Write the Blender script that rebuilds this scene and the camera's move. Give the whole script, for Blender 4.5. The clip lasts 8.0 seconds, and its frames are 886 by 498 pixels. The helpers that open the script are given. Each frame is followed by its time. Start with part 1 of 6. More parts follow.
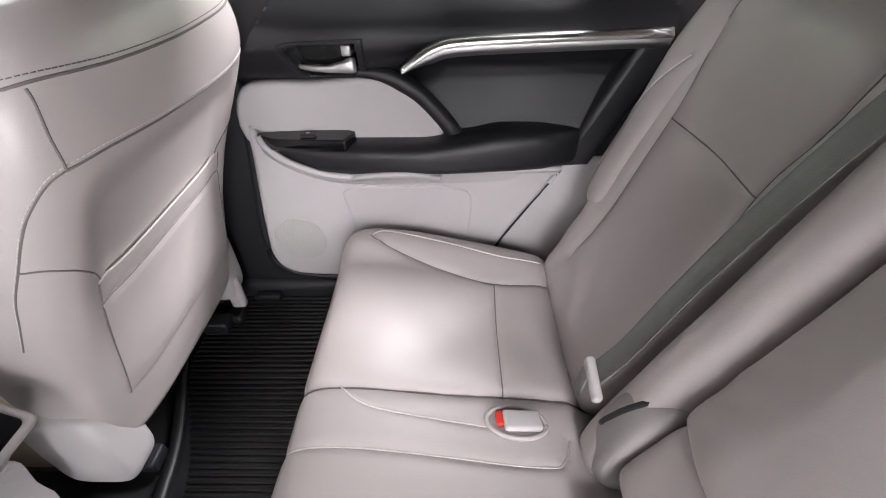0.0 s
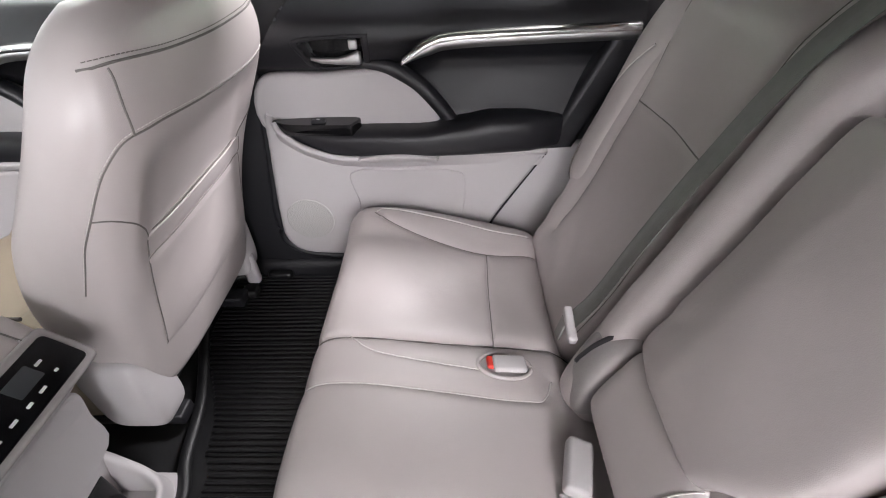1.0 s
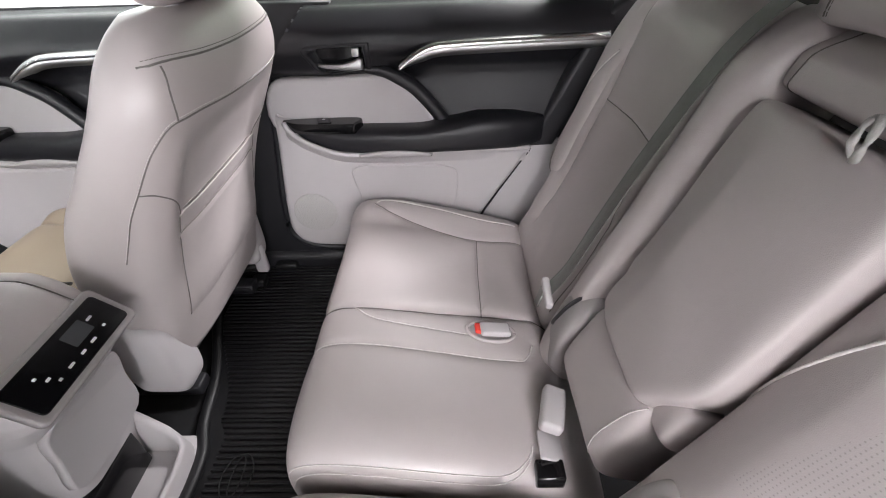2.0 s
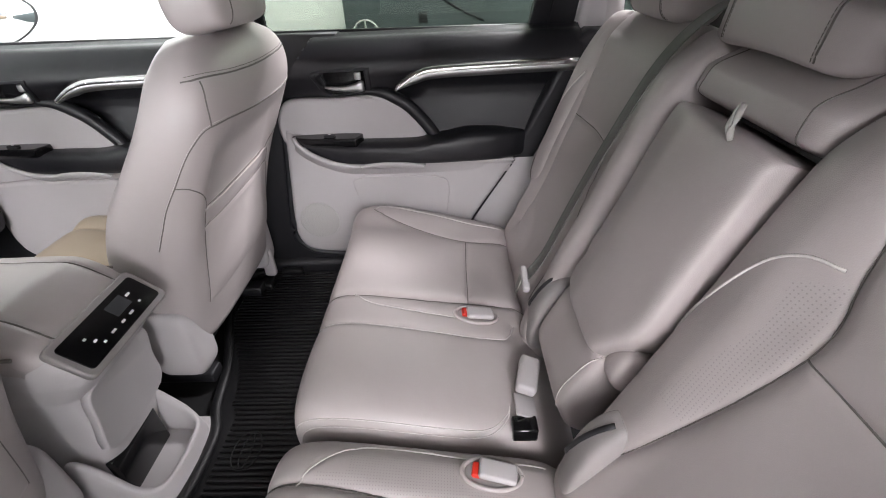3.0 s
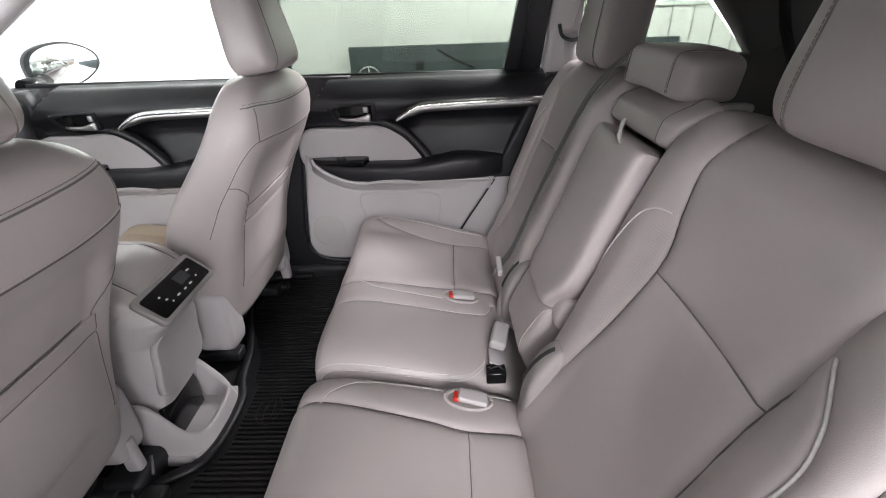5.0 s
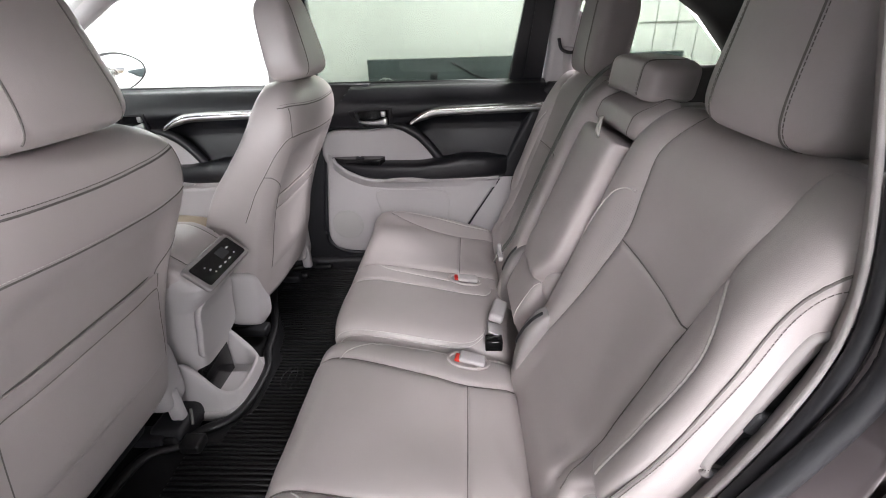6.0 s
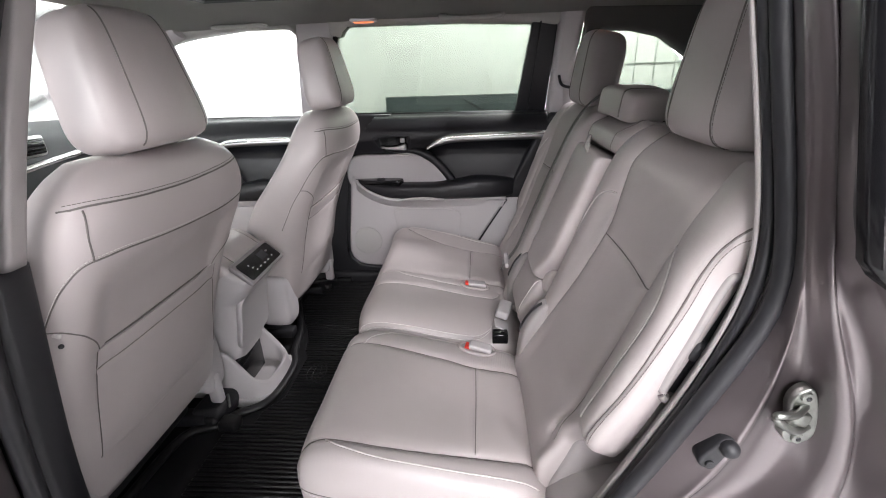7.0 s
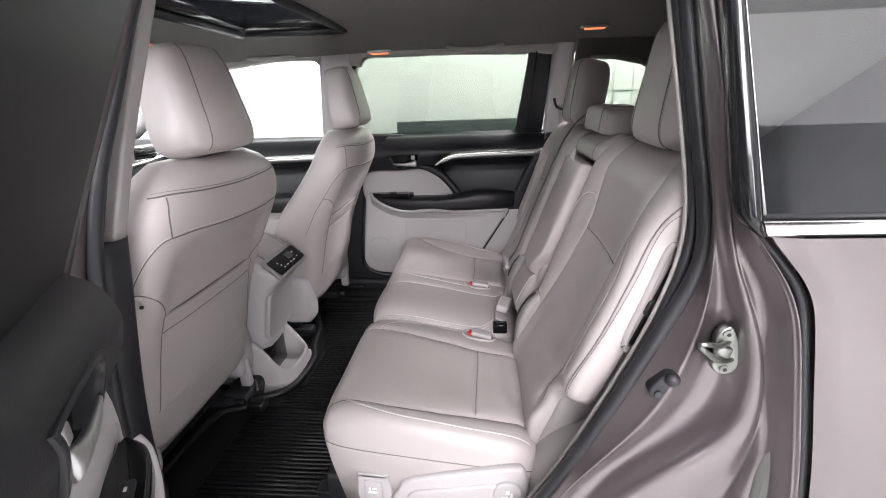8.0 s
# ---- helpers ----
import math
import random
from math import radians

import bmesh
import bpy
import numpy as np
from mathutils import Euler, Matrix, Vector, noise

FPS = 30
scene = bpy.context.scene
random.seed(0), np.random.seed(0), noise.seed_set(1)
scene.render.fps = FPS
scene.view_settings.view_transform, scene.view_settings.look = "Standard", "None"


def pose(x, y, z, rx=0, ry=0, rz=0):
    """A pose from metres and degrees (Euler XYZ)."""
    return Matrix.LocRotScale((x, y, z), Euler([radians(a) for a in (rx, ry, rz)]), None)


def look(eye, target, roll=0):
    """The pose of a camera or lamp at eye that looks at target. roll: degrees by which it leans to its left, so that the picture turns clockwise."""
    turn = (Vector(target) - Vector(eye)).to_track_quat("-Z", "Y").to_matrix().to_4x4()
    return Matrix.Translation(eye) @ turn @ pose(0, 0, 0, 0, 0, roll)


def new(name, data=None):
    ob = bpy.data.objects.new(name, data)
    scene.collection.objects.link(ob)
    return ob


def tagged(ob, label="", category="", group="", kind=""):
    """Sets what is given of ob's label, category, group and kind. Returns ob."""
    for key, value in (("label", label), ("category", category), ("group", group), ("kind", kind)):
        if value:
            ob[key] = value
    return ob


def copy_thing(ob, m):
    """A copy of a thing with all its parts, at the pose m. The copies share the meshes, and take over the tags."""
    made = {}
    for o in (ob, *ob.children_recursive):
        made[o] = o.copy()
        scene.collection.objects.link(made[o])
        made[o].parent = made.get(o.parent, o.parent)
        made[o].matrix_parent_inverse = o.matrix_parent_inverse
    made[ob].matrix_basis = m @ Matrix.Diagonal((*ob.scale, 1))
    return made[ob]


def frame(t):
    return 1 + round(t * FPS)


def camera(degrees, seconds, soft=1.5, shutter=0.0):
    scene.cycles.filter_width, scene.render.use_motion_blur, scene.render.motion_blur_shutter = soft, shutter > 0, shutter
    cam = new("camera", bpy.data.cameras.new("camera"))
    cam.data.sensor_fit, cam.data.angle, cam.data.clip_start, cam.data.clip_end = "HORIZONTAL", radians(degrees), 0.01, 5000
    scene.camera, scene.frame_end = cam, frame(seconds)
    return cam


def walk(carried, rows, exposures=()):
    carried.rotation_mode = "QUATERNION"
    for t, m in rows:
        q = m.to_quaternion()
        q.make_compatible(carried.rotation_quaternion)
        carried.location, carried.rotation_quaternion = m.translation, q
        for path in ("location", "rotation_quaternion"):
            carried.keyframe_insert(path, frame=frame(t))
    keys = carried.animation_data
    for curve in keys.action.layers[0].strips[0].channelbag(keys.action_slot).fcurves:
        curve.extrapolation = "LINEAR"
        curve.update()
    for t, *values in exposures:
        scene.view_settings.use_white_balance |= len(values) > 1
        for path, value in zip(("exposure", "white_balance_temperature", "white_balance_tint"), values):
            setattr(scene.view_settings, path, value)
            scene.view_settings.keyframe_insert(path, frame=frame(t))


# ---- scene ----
cam = camera(90.5, 8.0, soft=1.0)
PATH = [
    (0, (-0.005, -0.19, 1.383), (-0.062, 1.356, 0.116), -1.7),
    (0.5, (0.0, -0.253, 1.393), (-0.059, 1.294, 0.127), -2.0),
    (1, (0.006, -0.318, 1.398), (-0.055, 1.234, 0.137), -2.2),
    (1.5, (0.014, -0.377, 1.409), (-0.039, 1.179, 0.155), -2.1),
    (2.8, (0.037, -0.579, 1.417), (-0.01, 1.073, 0.29), -2.4),
    (3, (0.046, -0.606, 1.42), (-0.004, 1.058, 0.31), -2.5),
    (3.5, (0.052, -0.679, 1.429), (0.015, 1.012, 0.362), -2.3),
    (4, (0.057, -0.742, 1.439), (0.025, 0.974, 0.412), -2.4),
    (4.5, (0.059, -0.812, 1.447), (0.037, 0.929, 0.463), -2.2),
    (6, (0.087, -1.063, 1.447), (0.001, 0.717, 0.539), -1.9),
    (6.5, (0.08, -1.152, 1.436), (-0.033, 0.657, 0.591), -2.0),
    (7, (0.089, -1.255, 1.431), (-0.045, 0.59, 0.671), -1.9),
    (7.5, (0.094, -1.358, 1.425), (-0.057, 0.509, 0.726), -2.1),
    (8, (0.11, -1.446, 1.414), (-0.063, 0.437, 0.762), -2.2),
]
walk(cam, [(t, look(eye, target, roll)) for t, eye, target, roll in PATH],
     exposures=[(0, 0.74), (0.5, 0.76), (1.0, 0.54), (1.5, 0.50), (3.0, 0.33), (4.5, 0.1), (6.0, 0.14), (7.5, 0.11), (8.0, 0.13)])

# ---- light: a white photo booth with a ceiling panel and added fill lamps ----
world = bpy.data.worlds.new("booth_air")
scene.world = world
world.use_nodes = True
world.node_tree.nodes["Background"].inputs[0].default_value = (0.97, 0.95, 1.0, 1)
world.node_tree.nodes["Background"].inputs[1].default_value = 0.07
scene.view_settings.exposure = 0.0


def area_lamp(name, place, target, sx, sy, watts, colour=(1, 0.965, 1.0)):
    data = bpy.data.lights.new(name, "AREA")
    data.shape, data.size, data.size_y, data.energy, data.color = "RECTANGLE", sx, sy, watts, colour
    ob = new(name, data)
    ob.matrix_world = look(place, target)
    return ob


# Three unseen fill lamps, added to light the cabin from the open door's side.
area_lamp("side_fill_light", (0.4, -8.9, 2.3), (0.28, 0.0, 1.4), 2.6, 3.2, 120, (1, 0.96, 0.99))
area_lamp("side_fill_light", (3.2, -8.9, 2.4), (-0.3, 0.2, 1.0), 2.4, 3.0, 410, (0.985, 0.975, 1.0))
area_lamp("side_fill_light", (-3.6, -8.9, 2.6), (-0.6, 0.3, 0.95), 3.0, 2.2, 810, (0.97, 0.975, 1.0))
# Unseen overhead fill, added for the cushions and the far seat.
area_lamp("overhead_light", (0.35, -5.3, 3.7), (0.1, 0.0, 0.85), 3.0, 1.8, 440, (1, 0.965, 1.0))
# Ceiling panel, placed for its reflection in the side glass.
area_lamp("overhead_light", (3.0, -4.0, 3.12), (3.0, -4.0, 0), 2.6, 1.8, 20)
# Unseen fill above the roof, added to keep the far wall bright.
area_lamp("wall_fill_light", (-0.4, 1.5, 2.7), (-0.4, 3.0, 2.3), 6.0, 0.8, 290)
# Two more unseen fills, added to shine in through the rear windows.
area_lamp("overhead_light", (3.2, 0.0, 3.1), (3.2, 0.0, 0), 0.9, 4.0, 40)
area_lamp("overhead_light", (1.7, 1.9, 3.1), (1.7, 1.9, 0), 1.8, 0.8, 260)


# ---- materials ----
def material(name, colour, rough=0.5, metal=0.0, grain=0.0, bump=0.0, scale=300.0, blotch=0.08, blotch_scale=6.0,
             voronoi=False, coat=0.0, spec=0.5, wavy=0.0, vary=1.0):
    m = bpy.data.materials.new(name)
    m.use_nodes = True
    nt = m.node_tree
    b = nt.nodes["Principled BSDF"]
    b.inputs["Roughness"].default_value, b.inputs["Metallic"].default_value = rough, metal
    b.inputs["Coat Weight"].default_value, b.inputs["Coat Roughness"].default_value = coat, 0.06
    b.inputs["Specular IOR Level"].default_value = spec
    tc = nt.nodes.new("ShaderNodeTexCoord")
    big = nt.nodes.new("ShaderNodeTexNoise")
    big.inputs["Scale"].default_value, big.inputs["Detail"].default_value = blotch_scale, 5
    nt.links.new(tc.outputs["Object"], big.inputs["Vector"])
    fine = nt.nodes.new("ShaderNodeTexVoronoi" if voronoi else "ShaderNodeTexNoise")
    fine.inputs["Scale"].default_value = scale
    nt.links.new(tc.outputs["Object"], fine.inputs["Vector"])
    fac = fine.outputs["Distance"] if voronoi else fine.outputs["Fac"]
    mix = nt.nodes.new("ShaderNodeMath")
    mix.operation = "MULTIPLY_ADD"
    nt.links.new(fac, mix.inputs[0])
    mix.inputs[1].default_value = grain
    nt.links.new(big.outputs["Fac"], mix.inputs[2])
    ramp = nt.nodes.new("ShaderNodeMapRange")
    ramp.inputs["From Min"].default_value, ramp.inputs["From Max"].default_value = 0.3, 0.7 + grain
    nt.links.new(mix.outputs[0], ramp.inputs["Value"])
    ramp.inputs["To Min"].default_value, ramp.inputs["To Max"].default_value = 1 - blotch, 1 + blotch
    col = nt.nodes.new("ShaderNodeVectorMath")
    col.operation = "SCALE"
    col.inputs[0].default_value = colour
    nt.links.new(ramp.outputs[0], col.inputs["Scale"])
    nt.links.new(col.outputs[0], b.inputs["Base Color"])
    rr = nt.nodes.new("ShaderNodeMapRange")
    nt.links.new(big.outputs["Fac"], rr.inputs["Value"])
    rr.inputs["From Min"].default_value, rr.inputs["From Max"].default_value = 0.3, 0.7
    rr.inputs["To Min"].default_value, rr.inputs["To Max"].default_value = max(rough - 0.05 * vary, 0.02), min(rough + 0.06 * vary, 1)
    nt.links.new(rr.outputs[0], b.inputs["Roughness"])
    if bump:
        bp = nt.nodes.new("ShaderNodeBump")
        bp.inputs["Strength"].default_value, bp.inputs["Distance"].default_value = bump, 0.001
        nt.links.new(fac, bp.inputs["Height"])
        nt.links.new(bp.outputs[0], b.inputs["Normal"])
        if wavy:
            soft = nt.nodes.new("ShaderNodeTexNoise")
            soft.inputs["Scale"].default_value, soft.inputs["Detail"].default_value = 16, 3
            soft.inputs["Distortion"].default_value = 0.6
            nt.links.new(tc.outputs["Object"], soft.inputs["Vector"])
            b2 = nt.nodes.new("ShaderNodeBump")
            b2.inputs["Strength"].default_value, b2.inputs["Distance"].default_value = wavy, 0.01
            nt.links.new(soft.outputs["Fac"], b2.inputs["Height"])
            nt.links.new(b2.outputs[0], bp.inputs["Normal"])
    return m


def glass_mat(name, colour, rough=0.0, gloss=0.05, edge=1.0):
    m = bpy.data.materials.new(name)
    m.use_nodes = True
    nt = m.node_tree
    nt.nodes.remove(nt.nodes["Principled BSDF"])
    tr = nt.nodes.new("ShaderNodeBsdfTransparent")
    tr.inputs[0].default_value = (*colour, 1)
    gl = nt.nodes.new("ShaderNodeBsdfGlossy")
    gl.inputs["Roughness"].default_value = rough
    lw = nt.nodes.new("ShaderNodeLayerWeight")
    lw.inputs["Blend"].default_value = 0.5
    pw = nt.nodes.new("ShaderNodeMath")
    pw.operation = "POWER"
    nt.links.new(lw.outputs["Facing"], pw.inputs[0])
    pw.inputs[1].default_value = 4.0
    fr = nt.nodes.new("ShaderNodeMapRange")
    nt.links.new(pw.outputs[0], fr.inputs["Value"])
    fr.inputs["To Min"].default_value, fr.inputs["To Max"].default_value = gloss, edge
    mx = nt.nodes.new("ShaderNodeMixShader")
    nt.links.new(fr.outputs[0], mx.inputs[0])
    nt.links.new(tr.outputs[0], mx.inputs[1])
    nt.links.new(gl.outputs[0], mx.inputs[2])
    nt.links.new(mx.outputs[0], nt.nodes["Material Output"].inputs[0])
    return m


def glow_mat(name, colour, strength):
    m = bpy.data.materials.new(name)
    m.use_nodes = True
    b = m.node_tree.nodes["Principled BSDF"]
    b.inputs["Base Color"].default_value = (*colour, 1)
    b.inputs["Emission Color"].default_value = (*colour, 1)
    b.inputs["Emission Strength"].default_value = strength
    return m


LEATHER = material("leather_ash", (0.458, 0.414, 0.408), 0.345, vary=0.2, wavy=0.10, bump=0.12, grain=0.25, scale=900, voronoi=True, blotch=0.05)

# Same leather as the other seats, with warm light baked into the colour.
LEATHER_WARM_LIT = material("leather_warm_lit", (0.44, 0.36, 0.27), 0.40, bump=0.12, grain=0.25, scale=900, voronoi=True, blotch=0.05)


def perforated(name, along, pitch=0.0050):
    """Leather with rows of small punched holes, laid out over y and the line along."""
    m = material(name, (0.458, 0.416, 0.410), 0.345, vary=0.2, wavy=0.10, bump=0.12, grain=0.25, scale=900, voronoi=True, blotch=0.05)
    nt = m.node_tree
    b = nt.nodes["Principled BSDF"]
    tc = nt.nodes.new("ShaderNodeTexCoord")
    dot = nt.nodes.new("ShaderNodeVectorMath")
    dot.operation = "DOT_PRODUCT"
    dot.inputs[1].default_value = along
    sep = nt.nodes.new("ShaderNodeSeparateXYZ")
    com = nt.nodes.new("ShaderNodeCombineXYZ")
    nt.links.new(tc.outputs["Object"], dot.inputs[0])
    nt.links.new(tc.outputs["Object"], sep.inputs[0])
    nt.links.new(dot.outputs["Value"], com.inputs[0])
    nt.links.new(sep.outputs[1], com.inputs[1])
    vo = nt.nodes.new("ShaderNodeTexVoronoi")
    vo.voronoi_dimensions = "2D"
    vo.inputs["Scale"].default_value, vo.inputs["Randomness"].default_value = 1 / pitch, 0.0
    nt.links.new(com.outputs[0], vo.inputs["Vector"])
    cut = nt.nodes.new("ShaderNodeMapRange")
    nt.links.new(vo.outputs["Distance"], cut.inputs["Value"])
    cut.inputs["From Min"].default_value, cut.inputs["From Max"].default_value = 0.08, 0.24
    cut.inputs["To Min"].default_value = 0.70
    mul = nt.nodes.new("ShaderNodeVectorMath")
    mul.operation = "SCALE"
    old = b.inputs["Base Color"].links[0].from_socket
    nt.links.new(old, mul.inputs[0])
    nt.links.new(cut.outputs[0], mul.inputs["Scale"])
    nt.links.new(mul.outputs[0], b.inputs["Base Color"])
    return m


PERF_SEAT = perforated("leather_perforated_cushion", (1, 0, 0))
PERF_BACK = perforated("leather_perforated_back", (0.342, 0, 0.94))
THREAD = material("thread_pale", (0.66, 0.63, 0.61), 0.6, blotch=0.1, blotch_scale=200)
# Dark for the shade in seam folds and gaps; also the dark thread.
SEAM = material("seam_shade_and_stitch", (0.16, 0.145, 0.135), 0.7, blotch=0.1, blotch_scale=60)
TRIM = material("plastic_ash", (0.50, 0.475, 0.48), 0.5, bump=0.15, scale=1400, blotch=0.03)
TRIM_DARK = material("plastic_charcoal", (0.018, 0.018, 0.021), 0.45, bump=0.3, scale=1200, voronoi=True, blotch=0.15)
TRIM_SOFT = material("soft_black_vinyl", (0.014, 0.014, 0.017), 0.385, bump=0.25, scale=900, voronoi=True, blotch=0.15, spec=0.5)
GLOSS_BLACK = material("gloss_black", (0.008, 0.008, 0.009), 0.12, blotch=0.1)
PANEL = material("panel_black", (0.005, 0.005, 0.006), 0.22, blotch=0.1, spec=0.2)
RUBBER = material("rubber", (0.016, 0.016, 0.019), 0.48, blotch=0.2, blotch_scale=30)
MAT = material("rubber_mat", (0.0075, 0.0075, 0.0085), 0.45, bump=0.3, scale=700, blotch=0.3, blotch_scale=14)
CARPET = material("carpet_black", (0.010, 0.010, 0.011), 0.9, bump=0.9, scale=900, blotch=0.3, blotch_scale=40)
CHROME = material("satin_chrome", (0.82, 0.81, 0.80), 0.22, metal=1.0, blotch=0.03)
BELT_PALE = material("woven_pale_grey", (0.46, 0.45, 0.43), 0.7, bump=0.6, scale=900, blotch=0.1, blotch_scale=60)
# Grey of the real covers; also pale trim with shade put into its colour.
COVER = material("cover_grey_and_shaded_trim", (0.33, 0.305, 0.30), 0.45, bump=0.2, scale=1000, voronoi=True, blotch=0.05)
STEEL = material("zinc_steel", (0.30, 0.31, 0.29), 0.38, metal=1.0, blotch=0.15, blotch_scale=60, bump=0.2, scale=300)
PAINT = material("paint_warm_grey", (0.160, 0.137, 0.142), 0.31, metal=0.75, vary=0.25, blotch=0.03, coat=1.0)
HEADLINER = material("headliner_cloth", (0.40, 0.39, 0.37), 0.95, bump=0.4, scale=1500, blotch=0.04)
# The cargo space's shadow is put into this dark colour.
CARGO = material("cargo_cloth_shaded", (0.10, 0.10, 0.096), 0.9, bump=0.4, scale=1200, blotch=0.06)
BELT = material("belt_webbing", (0.20, 0.20, 0.19), 0.6, bump=0.6, scale=800, blotch=0.1, blotch_scale=40)
RED = material("red_button", (0.65, 0.03, 0.015), 0.35, blotch=0.05)
CARTON = material("brown_cardboard", (0.36, 0.24, 0.14), 0.8, blotch=0.12, blotch_scale=8)
WHITE_INK = material("white_print", (0.8, 0.8, 0.8), 0.5, blotch=0.02)
WALL = material("white_wall_paint", (0.84, 0.85, 0.84), 0.7, blotch=0.02, blotch_scale=1.5)
GREY_WALL = material("grey_workshop_paint", (0.32, 0.325, 0.345), 0.6, blotch=0.1, blotch_scale=1.2)
LINE = material("grey_joint", (0.42, 0.44, 0.42), 0.7)
CONCRETE = material("epoxy_floor", (0.60, 0.60, 0.59), 0.42, blotch=0.12, blotch_scale=2, grain=0.3, scale=60)
BANNER = material("banner_slate", (0.055, 0.07, 0.075), 0.5, blotch=0.25, blotch_scale=2.5)
DASH = material("dash_vinyl", (0.07, 0.075, 0.08), 0.5, bump=0.3, scale=900, blotch=0.1)
CLEAR = glass_mat("clear_glass", (0.93, 0.96, 0.94))
TINT = glass_mat("privacy_glass", (0.37, 0.40, 0.365), gloss=0.02)
TINT_DARK = glass_mat("privacy_glass_dark", (0.10, 0.11, 0.12))
AMBER = glow_mat("amber_lamp", (1.0, 0.24, 0.09), 1.1)
SCREEN = material("lcd_screen", (0.05, 0.055, 0.06), 0.2, blotch=0.1)


# ---- helpers of this scene ----
def thing(name, place, label, category, group="", kind=""):
    ob = new(name)
    ob.empty_display_size = 0.05
    ob.location = place
    return tagged(ob, label, category, group, kind)


def part(name, bm, mat, parent=None, label="", smooth=True, sharp=None, more=None):
    me = bpy.data.meshes.new(name)
    bm.normal_update()
    for f in bm.faces:
        f.smooth = smooth and len(f.verts) < 7
    bm.to_mesh(me)
    bm.free()
    if sharp is not None:
        me.set_sharp_from_angle(angle=radians(sharp))
    me.materials.append(mat)
    if more is not None:
        me.materials.append(more)
    ob = new(name, me)
    if parent is not None:
        ob.parent = parent
        if parent.type == "EMPTY":
            ob.matrix_parent_inverse = Matrix.Translation(-parent.location)
    return tagged(ob, label)


def lone(name, bm, mat, label, category, group="", kind="", smooth=True, sharp=None):
    return tagged(part(name, bm, mat, None, "", smooth, sharp), label, category, group, kind)


def spline(pts, n=8, closed=False):
    """A Catmull-Rom line through pts."""
    p = [Vector(q) for q in pts]
    m = len(p)
    out = []
    for i in range(m if closed else m - 1):
        a = p[(i - 1) % m] if closed or i else p[0] * 2 - p[1]
        b, c = p[i], p[(i + 1) % m]
        d = p[(i + 2) % m] if closed or i + 2 < m else p[-1] * 2 - p[-2]
        for k in range(n):
            t = k / n
            out.append(0.5 * (2 * b + (c - a) * t + (2 * a - 5 * b + 4 * c - d) * t * t + (3 * b - a - 3 * c + d) * t ** 3))
    if not closed:
        out.append(p[-1])
    return out


def resample(pts, n):
    p = [Vector(q) for q in pts]
    s = [0.0]
    for a, b in zip(p, p[1:]):
        s.append(s[-1] + (b - a).length)
    out, i = [], 0
    for k in range(n):
        d = s[-1] * k / (n - 1)
        while i < len(p) - 2 and s[i + 1] < d:
            i += 1
        f = (d - s[i]) / max(s[i + 1] - s[i], 1e-9)
        out.append(p[i].lerp(p[i + 1], min(max(f, 0), 1)))
    return out


def tube(pts, r, sides=8, bm=None, flat=1.0, radii=None, up=(0, 0, 1)):
    """A round cord along pts; flat squeezes it along its second axis."""
    bm = bm or bmesh.new()
    p = [Vector(q) for q in pts]
    rings = []
    for i, q in enumerate(p):
        d = (p[min(i + 1, len(p) - 1)] - p[max(i - 1, 0)]).normalized()
        u = d.cross(Vector(up))
        u = u.normalized() if u.length > 1e-4 else d.orthogonal().normalized()
        v = d.cross(u)
        rr = radii[i] if radii else r
        rings.append([bm.verts.new(q + rr * (math.cos(a) * u + flat * math.sin(a) * v))
                      for a in (math.tau * k / sides for k in range(sides))])
    for a, b in zip(rings, rings[1:]):
        for k in range(sides):
            bm.faces.new((a[k], a[(k + 1) % sides], b[(k + 1) % sides], b[k]))
    bm.faces.new(rings[0][::-1])
    bm.faces.new(rings[-1])
    return bm


def rbox(c, size, r=0.005, seg=3, rot=None, bm=None):
    """A box with rounded edges."""
    own = bmesh.new()
    bmesh.ops.create_cube(own, size=1)
    bmesh.ops.scale(own, vec=size, verts=own.verts)
    r = min(r, min(size) * 0.49)
    bmesh.ops.bevel(own, geom=own.edges[:], offset=r, segments=seg, profile=0.5, affect="EDGES")
    m = Matrix.Translation(c) @ (rot.to_4x4() if rot is not None else Matrix())
    bmesh.ops.transform(own, matrix=m, verts=own.verts)
    return merge(bm, own)


def merge(bm, own):
    if bm is None:
        return own
    me = bpy.data.meshes.new("tmp")
    own.to_mesh(me)
    own.free()
    bm.from_mesh(me)
    bpy.data.meshes.remove(me)
    return bm


